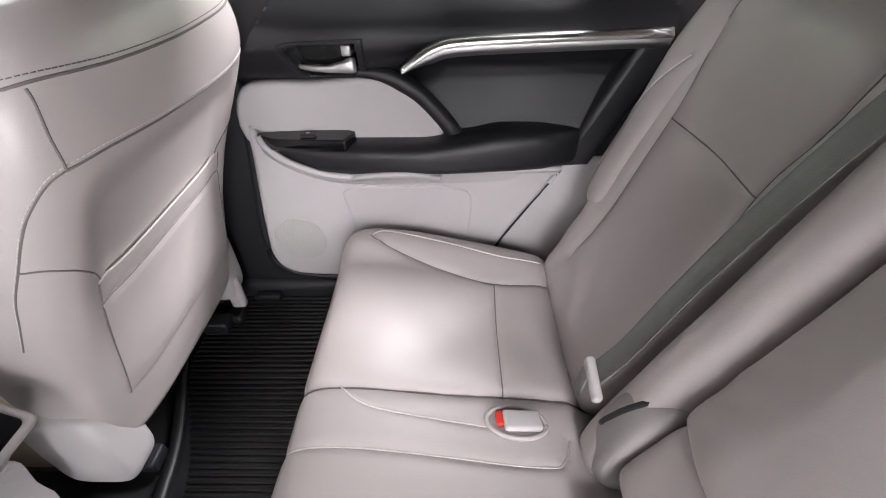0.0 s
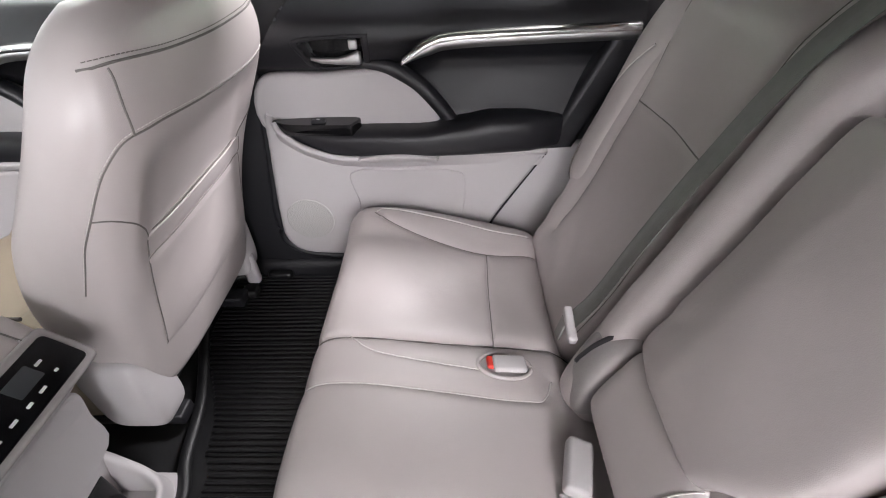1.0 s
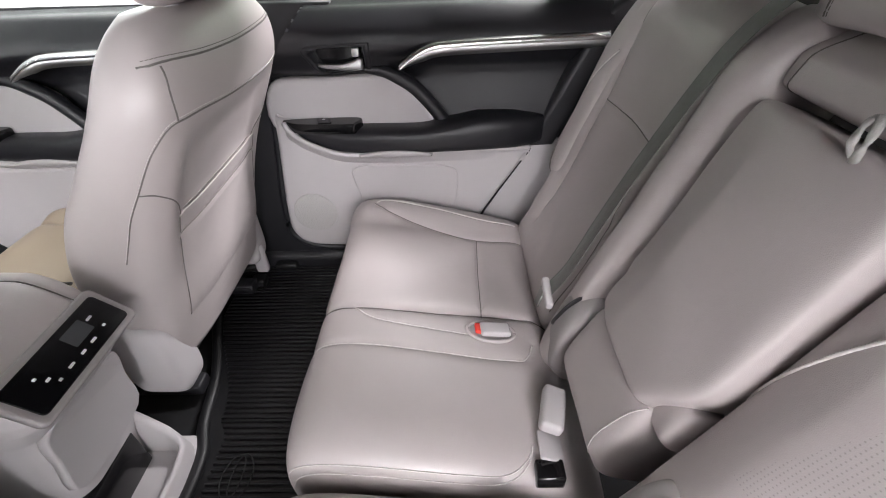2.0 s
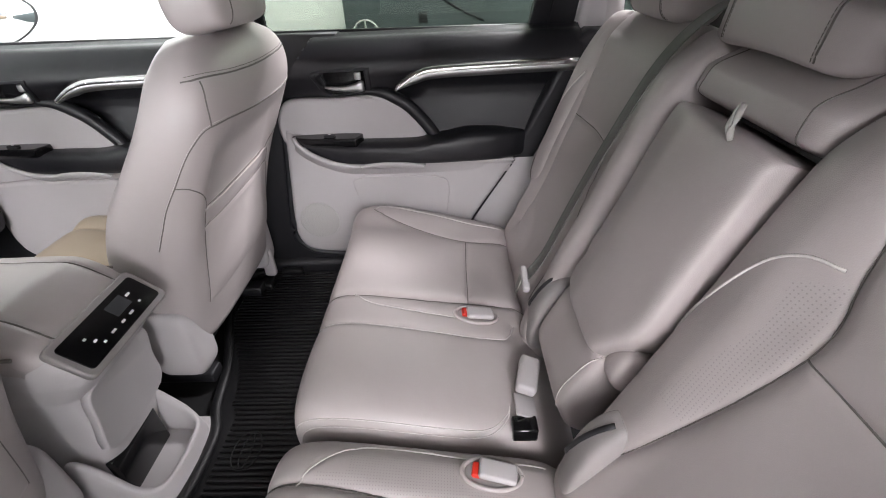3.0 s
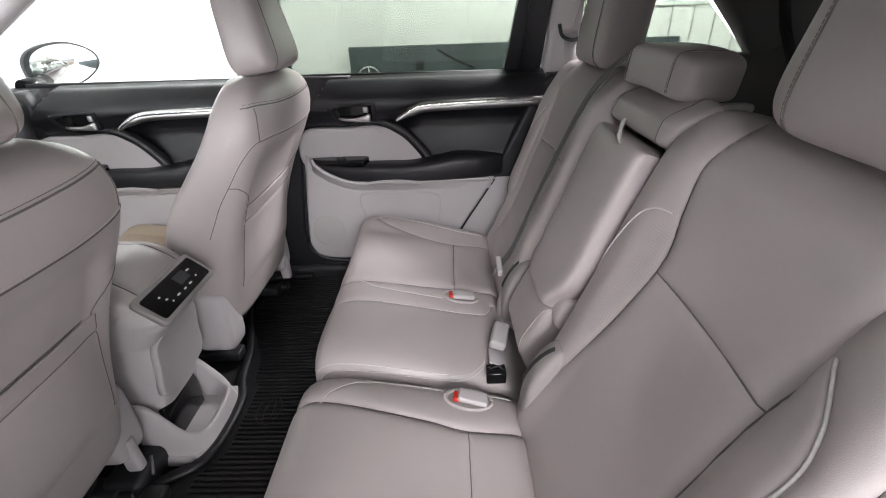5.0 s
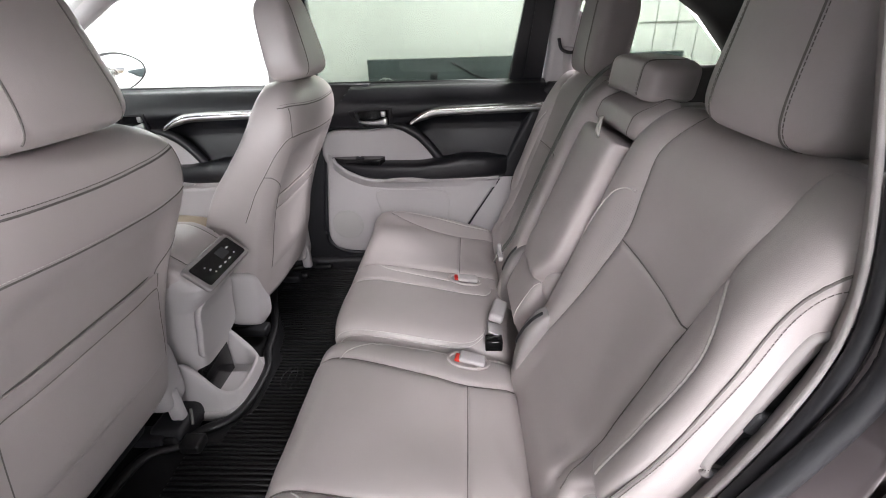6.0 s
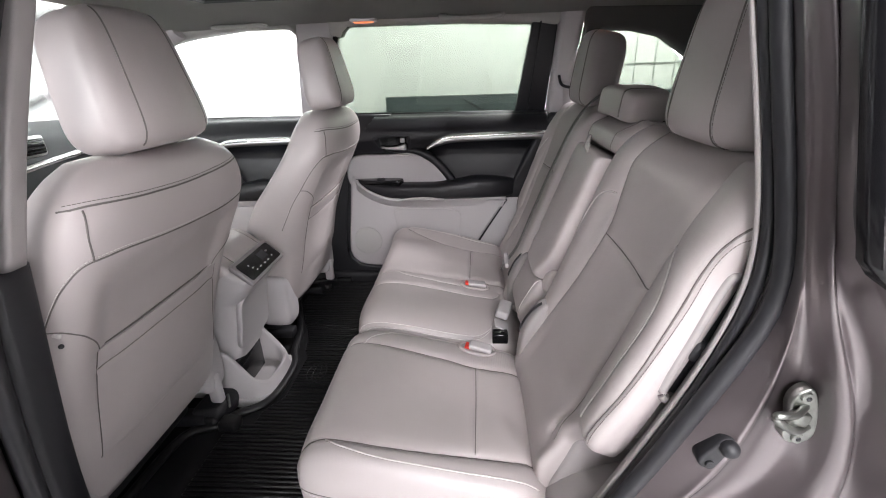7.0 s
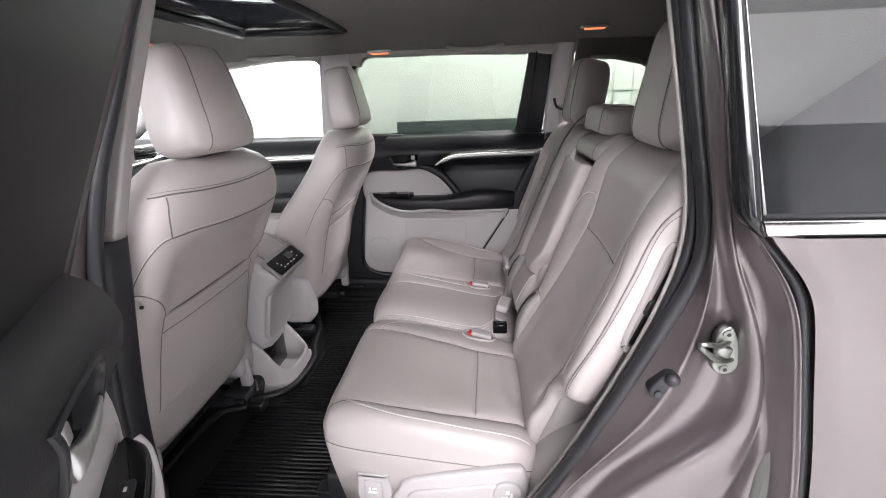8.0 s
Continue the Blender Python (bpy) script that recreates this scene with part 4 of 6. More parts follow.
    part("frame_bead", sheet([[(0.462 + 0.1 * d, -0.892 + 0.2 * e, 1.232), (0.446 + 0.4 * d, -0.893 + e, 1.246), (0.435 + 0.95 * d, -0.892 + e, 1.262), (0.429 + 0.9 * d, -0.872 + e, 1.335), (0.412 + 0.6 * d, -0.829 + e, 1.51), (0.400 + 0.5 * d, -0.792 + e, 1.66)] for d, e in ((-0.003, 0.02), (0.0, 0.0), (0.012, -0.003), (0.022, -0.002), (0.025, 0.006))]), GLOSS_BLACK, q, "gloss black pillar strip")
    part("frame_edge", tube([(0.460, -0.890, 1.262), (0.449, -0.872, 1.335), (0.426, -0.828, 1.51), (0.410, -0.791, 1.66)], 0.0018, 6), SATIN, q)
    part("sill_strip", plate([(0.464, 1.235), (0.457, 1.256), (1.9, 1.256), (1.9, 1.235)], -0.88, -0.899, 0.005, 3), CHROME, q, "bright chrome sill strip")
    part("frame_bead", tube([(0.46, -0.890, 1.260), (1.9, -0.890, 1.260)], 0.004, 6), RUBBER, q)
    # rear inner side behind the bench
    part("wheel_arch_trim", pillow((0.51, -0.635, 0.50), (0.30, 0.12, 0.25), 0.8, 0.7, nu=40, nv=24), COVER, body)
    # front pillar of the opening
    def pil(pts, w, dpt, mat, nm, label=""):
        line = spline(pts, 8)
        rings = []
        for p in line:
            rings.append([p + Vector((w * sgnpow(math.cos(a), 0.5), dpt * sgnpow(math.sin(a), 0.5), 0)) for a in (math.tau * k / 24 for k in range(24))])
        part(nm, loft(rings), mat, body, label)
    # Same pale trim as the other pillars; its shadow is in the colour.
    pil([(-0.546, -0.745, 1.19), (-0.50, -0.71, 1.38), (-0.44, -0.66, 1.60), (-0.425, -0.64, 1.68)], 0.013, 0.016, COVER, "pillar", "pale upper pillar trim, greyed for shade")
    pil([(-0.66, -0.755, 0.50), (-0.645, -0.758, 0.8), (-0.583, -0.752, 1.195)], 0.052, 0.036, TRIM_DARK, "pillar", "black lower pillar trim")
    pil([(-0.665, -0.84, 0.40), (-0.635, -0.85, 0.9), (-0.575, -0.83, 1.24), (-0.455, -0.72, 1.68)], 0.05, 0.035, PAINT, "pillar_skin")
    part("weatherstrip", tube(spline([(-0.60, -0.80, 0.45), (-0.59, -0.81, 0.8), (-0.535, -0.80, 1.2), (-0.47, -0.745, 1.45), (-0.41, -0.695, 1.64)], 8), 0.014, 8), RUBBER, body)
    part("near_side_trim", rbox((0.95, -0.78, 0.85), (0.75, 0.04, 0.85), 0.015, 2), TRIM, body)


GLASS_OUT = glass_mat("privacy_glass_side", (0.05, 0.055, 0.06), gloss=0.13)
aperture()


def latch():
    s = thing("door_striker", (0.50, -0.80, 1.01), "zinc plated steel door striker on the jamb", "latch")
    plate_pts = spline([(-0.012, -0.040), (0.010, -0.042), (0.024, -0.030), (0.022, 0.0), (0.012, 0.030), (0.000, 0.044), (-0.016, 0.036), (-0.022, 0.018), (-0.016, -0.010), (-0.022, -0.026)], 5, True)
    part("base_plate", plate([(0.502 + 0.85 * u, 1.012 + v) for u, v in [tuple(q) for q in plate_pts]], -0.785, -0.800, 0.002, 2), STEEL, s)
    loop = spline([(0.512, -0.798, 0.996), (0.485, -0.815, 1.004), (0.452, -0.830, 1.030), (0.443, -0.832, 1.042), (0.453, -0.832, 1.044), (0.478, -0.818, 1.032), (0.502, -0.798, 1.028)], 6)
    part("loop", tube(loop, 0.0046, 8), STEEL, s)
    part("block", rbox((0.494, -0.803, 1.014), (0.024, 0.012, 0.020), 0.004, 3, Matrix.Rotation(0.3, 3, "Y")), STEEL, s)
    for x, z in ((0.502, 0.980), (0.498, 1.044)):
        part("screw", tube([(x, -0.798, z), (x, -0.804, z)], 0.0072, 12), STEEL, s)
        part("screw_socket", tube([(x, -0.8036, z), (x, -0.8048, z)], 0.0034, 6), RUBBER, s)
    b = thing("door_buffer", (0.41, -0.78, 0.93), "black rubber door buffer on the jamb", "buffer")
    rim = [(0.416 + 0.010 * math.cos(a) + 0.016 * (1 if math.cos(a) * 0.6 + math.sin(a) * 0.8 > 0 else -1) * 0.6 + 0.004 * math.cos(a), 0.943 + 0.016 * (1 if math.cos(a) * 0.6 + math.sin(a) * 0.8 > 0 else -1) * 0.8 + 0.014 * math.sin(a)) for a in (math.tau * k / 40 for k in range(40))]
    part("base", plate(rim, -0.77, -0.797, 0.004, 3), RUBBER, b)
    part("knob", pillow((0.425, -0.800, 0.957), (0.012, 0.012, 0.012), 0.9, 0.9, nu=20, nv=12), RUBBER, b)
    part("screw", tube([(0.406, -0.796, 0.927), (0.406, -0.801, 0.927)], 0.006, 10), TRIM_DARK, b)


latch()

# ---- the rear bench ----
LEAN_BACK = radians(20)
BO = Vector((0.225, 0, 0.66))
BU = Vector((math.sin(LEAN_BACK), 0, math.cos(LEAN_BACK)))
BN = Vector((-math.cos(LEAN_BACK), 0, math.sin(LEAN_BACK)))


def on_back(a, b, n):
    return BO + Vector((0, a, 0)) + BU * b + BN * n


def cushion_z(x):
    return 0.75 - 0.19 * (x + 0.25)


def on_seat(a, b, n):
    return Vector((b + 0.22 * max(0.0, -n - 0.05), a, cushion_z(b) + n))


def seat_lines(lines):
    return [([tuple(q[:2]) for q in spline([(u, v, 0) for u, v in ln], 6)], d, w) for ln, d, w in lines]


def back_pts(line):
    return [on_back(a, b, 0.05) for a, b in [tuple(q[:2]) for q in spline([(u, v, 0) for u, v in line], 6)]]


def seat_pts(line):
    return [Vector((x, y, cushion_z(x) + 0.1)) for x, y in [tuple(q[:2]) for q in spline([(u, v, 0) for u, v in line], 6)]]


def buckle_pocket(parent, x, y, s):
    """An oval well in the cushion with a red-button buckle lying in it."""
    z = cushion_z(x)
    rot = Matrix.Rotation(0.19, 3, "Y")
    oval = [Vector((x, y, z)) + rot @ Vector((0.052 * math.cos(t), 0.028 * math.sin(t), 0.003)) for t in (math.tau * k / 40 for k in range(41))]
    part("pocket_rim", tube(oval, 0.0042, 8), LEATHER, parent)
    well = []
    for r, h in ((1.0, 0.002), (0.9, 0.0035), (0.6, 0.003), (0.2, 0.003)):
        well.append([Vector((x, y, z)) + rot @ Vector((0.05 * r * math.cos(t), 0.026 * r * math.sin(t), h)) for t in (math.tau * k / 40 for k in range(40))])
    part("pocket_well", loft(well), COVER, parent, "grey pocket lining")


def loose_buckle(x, y, dirn, group="seat belt buckles"):
    z = cushion_z(x) + 0.006
    b = thing("seat_belt_buckle", (x, y, z), "pale grey seat belt buckle with a red button in the cushion", "buckle", group)
    rot = Matrix.Rotation(dirn, 3, "Z") @ Matrix.Rotation(0.19, 3, "Y")
    part("housing", rbox((x + 0.010, y, z + 0.003), (0.066, 0.036, 0.014), 0.006, 4, rot), TRIM, b)
    part("button", rbox(Vector((x - 0.026, y + 0.002, z + 0.004)), (0.016, 0.026, 0.013), 0.004, 3, rot), RED, b, "red release button")
    return b


def cushions():
    # wide part: outer place and middle place
    wide = thing("bench_cushion", (0, 0.28, 0.46), "ash grey leather bench cushion for two with sewn seams", "seat cushion", "rear bench cushions")
    bol = [(-0.205, 0.628), (-0.145, 0.597), (-0.014, 0.557), (0.083, 0.540), (0.21, 0.565)]
    bol2 = [(-0.20, 0.632), (-0.165, 0.645), (-0.05, 0.632), (0.10, 0.618), (0.20, 0.625)]
    cross = [(0.082, 0.54), (0.079, 0.40), (0.078, 0.245)]
    rm = [(-0.30, 0.236), (-0.18, 0.240), (0.0, 0.246), (0.24, 0.262)]
    inset = [(-0.205, 0.242), (-0.165, 0.210), (-0.105, 0.197), (0.045, 0.188)]
    edge = [(-0.30, 0.130), (-0.10, 0.133), (0.13, 0.130), (0.17, 0.145), (0.185, 0.18)]
    swap = lambda ln: [(y, x) for x, y in ln]
    L = seat_lines([(swap(bol), 0.007, 0.008), (swap(cross), 0.004, 0.005), (swap(rm), 0.010, 0.010), (swap(inset), 0.003, 0.004), (swap(edge), 0.005, 0.007)])

    def shape(A, B):
        s = 0.030 * smooth(A, 0.55, 0.64) * (1 - 0.5 * smooth(B, -0.05, 0.2))
        s = s - 0.012 * np.exp(-((A - 0.40) / 0.10) ** 2) * smooth(B, -0.20, 0.0)
        s = s + 0.006 * np.exp(-((A - 0.0) / 0.10) ** 2) * smooth(-B, -0.2, 0.1)
        s = s - 0.02 * smooth(B, 0.19, 0.26)
        s = s + 0.0022 * np.sin(60 * B + 9 * A) * smooth(B, 0.10, 0.2) * np.exp(-((A - 0.35) / 0.16) ** 2)
        return s

    bm = pad(-0.122, 0.695, -0.292, 0.285, 0.29, on_seat, p=11, pb=6, corner=0.03, lines=L, shape=shape, flat=(110, 70))
    skin = part("cover", bm, LEATHER, wide)
    down = (0, 0, -1)
    seam_on(skin, seat_pts(bol), down, wide, 0.0012)
    seam_on(skin, seat_pts(bol2), down, wide, 0.0008, thread=0.0013)
    seam_on(skin, seat_pts(cross), down, wide, 0.0009)
    seam_on(skin, seat_pts(rm), down, wide, 0.0015)
    seam_on(skin, seat_pts(inset), down, wide, 0.0007, thread=0.0010)
    seam_on(skin, seat_pts(edge), down, wide, 0.0007, thread=0.0010)
    for off in (0.004, 0.012):
        seam_on(skin, seat_pts([(-0.268, -0.122 + off + 0.006), (0.0, -0.116 + off), (0.10, -0.112 + off), (0.14, -0.085 + off), (0.15, -0.05)]), down, wide, 0, thread=0.0009)
    buckle_pocket(wide, 0.095, 0.198, 1)
    loose_buckle(0.095, 0.198, 0.1)
    # narrow part
    nar = thing("bench_cushion", (0, -0.38, 0.46), "ash grey leather single seat cushion with sewn seams", "seat cushion", "rear bench cushions")
    top = [(-0.30, -0.238), (-0.20, -0.232), (0.0, -0.255), (0.098, -0.272), (0.25, -0.255)]
    ins = [(-0.215, -0.236), (-0.195, -0.205), (-0.15, -0.172), (-0.086, -0.158), (0.045, -0.164), (0.2, -0.167)]
    crs = [(0.096, -0.272), (0.095, -0.42), (0.092, -0.565)]
    out = [(-0.27, -0.600), (-0.235, -0.580), (-0.10, -0.583), (0.092, -0.572), (0.245, -0.552)]
    out2 = [(-0.215, -0.585), (-0.17, -0.606), (-0.05, -0.618), (0.22, -0.612)]
    L = seat_lines([(swap(top), 0.009, 0.009), (swap(crs), 0.004, 0.005), (swap(ins), 0.003, 0.004), (swap(out), 0.008, 0.008)])

    def shape2(A, B):
        s = 0.014 * smooth(-A, 0.56, 0.63) * (1 - 0.5 * smooth(B, -0.05, 0.2))
        s = s - 0.010 * np.exp(-((A + 0.41) / 0.10) ** 2) * smooth(B, -0.20, 0.0)
        s = s - 0.02 * smooth(B, 0.19, 0.26)
        s = s + 0.0025 * np.sin(75 * B + 14 * A + 3 * np.sin(11 * A)) * smooth(B, 0.11, 0.2) * np.exp(-((A + 0.40) / 0.13) ** 2)
        return s

    bm = pad(-0.655, -0.127, -0.290, 0.285, 0.29, on_seat, p=8, pb=6, corner=0.05, lines=L, shape=shape2, flat=(80, 70), zone=lambda A, B: (A > np.interp(B, [-0.2, 0.0, 0.098, 0.25], [-0.228, -0.249, -0.266, -0.250])) & (A < -0.170 - 0.04 * (B < -0.14)) & (B > -0.19) & (np.hypot((B - 0.10) / 1.9, A + 0.197) > 0.032))
    skin = part("cover", bm, LEATHER, nar, more=PERF_SEAT)
    seam_on(skin, seat_pts(top), down, nar, 0.0014)
    seam_on(skin, seat_pts(ins), down, nar, 0.0007, thread=0.0010)
    seam_on(skin, seat_pts(crs), down, nar, 0.0009)
    seam_on(skin, seat_pts(out), down, nar, 0.0013)
    seam_on(skin, seat_pts(out2), down, nar, 0.0005, thread=0.0012)
    side = [Vector((x, -0.9, z)) for x, z in ((-0.285, 0.690), (-0.27, 0.664), (-0.2, 0.650), (0.0, 0.622), (0.15, 0.602), (0.24, 0.592))]
    seam_on(skin, spline(side, 6), (0, 1, 0), nar, 0.0008, twin=(0, 0, -0.006))
    buckle_pocket(nar, 0.10, -0.197, 1)
    loose_buckle(0.10, -0.197, -0.15)
    # plastic on the outer side: recline paddle and slide lever
    side_y0 = -0.657
    pad1 = spline([(-0.185, 0.505), (-0.185, 0.575), (-0.178, 0.583), (-0.120, 0.579), (-0.112, 0.571), (-0.112, 0.505)], 4, True)
    lev = part("release_paddle", plate(pad1, -0.64, side_y0 - 0.006, 0.005, 3), TRIM, nar, "pale grey release paddle")
    part("paddle_face", plate([(-0.170, 0.510), (-0.170, 0.567), (-0.128, 0.564), (-0.128, 0.510)], -0.64, side_y0 - 0.012, 0.005, 3), TRIM, lev)
    for dx, dz, w, h in ((-0.150, 0.537, 0.022, 0.006), (-0.156, 0.546, 0.005, 0.012), (-0.145, 0.548, 0.012, 0.005)):
        part("symbol_bar", rbox((dx, side_y0 - 0.0125, dz), (w, 0.002, h), 0.0008, 1), WHITE_INK, lev)
    rec = spline([(-0.085, 0.495), (-0.085, 0.550), (-0.06, 0.573), (0.06, 0.601), (0.17, 0.617), (0.205, 0.605), (0.215, 0.545), (0.20, 0.495)], 5, True)
    cov = part("side_cover", plate(rec, -0.64, side_y0 - 0.010, 0.008, 4), TRIM, nar, "pale grey moulded side cover")
    knob = [(0.165 + 0.034 * math.cos(a), 0.550 + 0.034 * math.sin(a)) for a in (math.tau * k / 32 for k in range(32))]
    hub = part("recline_knob", plate(knob, -0.65, side_y0 - 0.020, 0.006, 3), TRIM, cov)
    part("recline_lever", plate(spline([(-0.06, 0.515), (-0.05, 0.545), (0.05, 0.560), (0.14, 0.575), (0.15, 0.525), (0.05, 0.510)], 4, True), -0.65, side_y0 - 0.016, 0.006, 3), TRIM, cov)
    for dx, dz, w, h in ((0.165, 0.560, 0.010, 0.012), (0.158, 0.545, 0.016, 0.006), (0.174, 0.551, 0.005, 0.016)):
        part("symbol_bar", rbox((dx, side_y0 - 0.0205, dz), (w, 0.002, h), 0.0008, 1), WHITE_INK, cov)
    # frames under the cushions
    for y0, y1, owner in ((-0.10, 0.66, wide), (-0.62, -0.15, nar)):
        part("seat_frame", rbox(((0.02), (y0 + y1) / 2, 0.455), (0.44, y1 - y0, 0.06), 0.01, 2), RUBBER, owner)


cushions()


def seat_back(s, a_in, label):
    """One outer back of the bench. s: +1 far side, -1 near side; a_in: where it meets the middle."""
    b = thing("outer_seat_back", (0.3, s * 0.45, 0.66), label, "seat back", "rear seat backs")
    way = -BN
    mir = lambda ln: [(s * u, v) for u, v in ln]
    inner = mir([(0.205, 0.03), (0.262, 0.24), (0.306, 0.449), (0.285, 0.54), (0.272, 0.62), (0.285, 0.70)]) if s < 0 else mir([(0.262, 0.02), (0.27, 0.25), (0.300, 0.434), (0.29, 0.53), (0.285, 0.62), (0.30, 0.70)])
    outer = mir([(0.575, 0.08), (0.568, 0.25), (0.575, 0.442), (0.594, 0.54), (0.602, 0.61), (0.608, 0.68)])
    cross = [inner[2], (s * 0.44, 0.446 if s < 0 else 0.434), (outer[2][0], 0.443 if s < 0 else 0.428)]
    lines = seat_lines([(inner, 0.006, 0.009), (outer, 0.008, 0.010), (cross, 0.004, 0.006)])

    def shape(A, B):
        q = np.abs(A)
        v = 0.012 * smooth(-q, -0.29, -0.22) + 0.014 * smooth(q, 0.58, 0.66)
        v = v - 0.014 * np.exp(-((q - 0.43) / 0.13) ** 2) * smooth(B, 0.02, 0.25) * (1 - smooth(B, 0.5, 0.68))
        v = v + 0.0028 * np.sin(55 * B - s * 24 * A + 4 * np.sin(9 * A)) * (1 - smooth(B, 0.08, 0.24)) * smooth(q, 0.38, 0.52)
        return v - 0.03 * smooth(B, 0.60, 0.72) + 0.012 * smooth(-B, -0.14, 0.0)

    def perf(A, B):
        q = np.abs(A)
        edge = np.interp(B, [0.03, 0.24, 0.449, 0.54], [0.205, 0.262, 0.306, 0.285]) - 0.002
        lo_edge = np.interp(B, [0.20, 0.30, 0.392, 0.488, 0.535], [0.150, 0.160, 0.178, 0.215, 0.28])
        return (q < edge) & (q > np.maximum(lo_edge + 0.015, edge - 0.045)) & (B > 0.28) & (B < 0.53) & (s < 0)

    lo, hi = sorted((s * a_in, s * 0.655))

    def tucked(a, bb, n):
        """The side draws in below the bolster."""
        k = float(1 - smooth(np.array(bb), 0.10, 0.22)) * max(0.0, (abs(a) - 0.50) / 0.155)
        return on_back(a - s * 0.055 * k, bb, n)

    bm = pad(lo, hi, -0.06, 0.705, 0.13, tucked if s < 0 else on_back, p=9, pb=8, corner=0.05, lines=lines, shape=shape, flat=(80, 90), zone=perf)
    skin = part("cover", bm, LEATHER, b, more=PERF_BACK)
    for ln, f in ((inner, 0.0008), (outer, 0.0009), (cross, 0.0009)):
        seam_on(skin, back_pts(ln), way, b, f)
    if s < 0:
        pip = mir([(0.142, 0.20), (0.152, 0.30), (0.170, 0.392), (0.207, 0.488), (0.24, 0.525), (0.274, 0.535)])
        seam_on(skin, back_pts(pip), way, b, 0.0006, thread=0.0014)
    # the outer bolster
    pipe = mir([(0.622, 0.19), (0.633, 0.26), (0.642, 0.334), (0.650, 0.435), (0.641, 0.48), (0.623, 0.507), (0.594, 0.535)] if s < 0 else [(0.684, 0.18), (0.687, 0.30), (0.680, 0.37), (0.650, 0.46), (0.612, 0.525)])
    rim = mir([(0.668, 0.180), (0.679, 0.25), (0.687, 0.33), (0.691, 0.47), (0.690, 0.56), (0.698, 0.61), (0.708, 0.635)] if s < 0 else [(0.652, 0.185), (0.661, 0.25), (0.671, 0.37), (0.680, 0.50), (0.686, 0.60), (0.682, 0.66)])
    wing_lines = seat_lines([(pipe, 0.004, 0.006), (rim, 0.004, 0.005)])

    def wing_shape(A, B):
        q = np.abs(A)
        return 0.012 * np.exp(-((q - 0.66) / 0.05) ** 2) - 0.022 * smooth(B, 0.50, 0.72)

    lo, hi = sorted((s * 0.580, s * (0.702 if s < 0 else 0.702)))
    bm = pad(lo, hi, 0.165, 0.69, 0.048 if s < 0 else 0.155, lambda a, bb, n: on_back(a - s * 0.10 * max(0, 0.30 - bb) ** 1.2, bb, n + 0.004), p=4.2, pb=7, corner=0.10, lines=wing_lines, shape=wing_shape, flat=(36, 70))
    wing = part("bolster", bm, LEATHER, b)
    seam_on(wing, back_pts(pipe), way, b, 0.0006, thread=0.0017)
    seam_on(wing, back_pts(rim), way, b, 0.0012, twin=(0, s * 0.006, 0), ink=SEAM)
    # skirt below the bolster and the pivot cover
    bm = pad(*sorted((s * 0.54, s * (0.62 if s < 0 else 0.66))), -0.06, 0.21, 0.13, lambda a, bb, n: on_back(a, bb, n - 0.02), p=3.5, pb=5, corner=0.1, flat=(20, 30))
    # A greyish skirt, with the shade under the bolster added to its colour.
    part("skirt", bm, COVER, b, "moulded seat skirt, shade under the bolster in its grey")
    if s < 0:
        hole = thing("seat_release", on_back(-0.79, 0.40, -0.12), "dark release strap recess beside the seat back", "handle")
        tilt = Matrix.Rotation(LEAN_BACK, 3, "Y")
        # The shell's darker grey holds the shading beside the bolster.
        part("side_shell", rbox((0.470, -0.667, 1.02), (0.12, 0.05, 0.40), 0.02, 4, tilt), COVER, hole, "plastic seat side, greyed for shade")
        part("recess", rbox((0.424, -0.682, 1.052), (0.060, 0.03, 0.205), 0.014, 4, tilt), RUBBER, hole)
        ring = spline([(0.385, -0.699, 0.950), (0.377, -0.699, 0.972), (0.404, -0.699, 1.059), (0.432, -0.699, 1.146), (0.447, -0.699, 1.160), (0.477, -0.699, 1.158), (0.485, -0.699, 1.135), (0.457, -0.699, 1.045), (0.432, -0.699, 0.960), (0.417, -0.699, 0.946)], 7, True)
        part("surround", tube(ring + ring[:1], 0.0075, 10), COVER, hole, "grey plastic surround")
        part("grip", rbox((0.425, -0.698, 1.035), (0.042, 0.018, 0.036), 0.010, 3, tilt), TRIM_DARK, hole)
        part("symbol_bar", rbox((0.423, -0.7075, 1.040), (0.012, 0.0016, 0.008), 0.0005, 1, tilt), LINE, hole)
        part("strap", rbox((0.413, -0.697, 0.985), (0.020, 0.014, 0.050), 0.005, 3, tilt), TRIM_DARK, hole)
    # head restraint
    h = thing("head_restraint", (0.52, s * 0.45, 1.29), "ash grey leather head restraint with a stitched edge", "head restraint", "rear head restraints")
    rot = Matrix.Rotation(radians(12), 3, "Y")

    def bulge(v):
        v.x -= 0.02 * (1 - (v.y / 0.14) ** 2) * (0.5 + v.z / 0.26)
        return v

    hd = part("cushion", pillow((0.535, s * 0.45, 1.418 - 0.010 * (s > 0)), (0.062, 0.142, 0.128 - 0.006 * (s > 0)), 0.42, 0.45, rot, taper=0.22, bulge=bulge), LEATHER, h)
    for dy in (-0.082, 0.082):
        ln = [Vector((0.40, s * 0.45 + dy * (1 - 0.2 * k / 20), 1.30 + 0.24 * k / 20)) for k in range(21)]
        seam_on(hd, ln, (1, 0, 0), h, 0.0012, twin=(0, 0.005 if dy > 0 else -0.005, 0), ink=SEAM)
    for dy in (-0.07, 0.07):
        part("post", tube([(0.515, s * 0.45 + dy, 1.24), (0.53, s * 0.45 + dy, 1.34)], 0.006, 8), CHROME, h)
    return b


seat_back(1, 0.245, "far outer seat back in ash grey leather with bolsters")
seat_back(-1, 0.152, "single seat back in ash grey leather beside the open door")


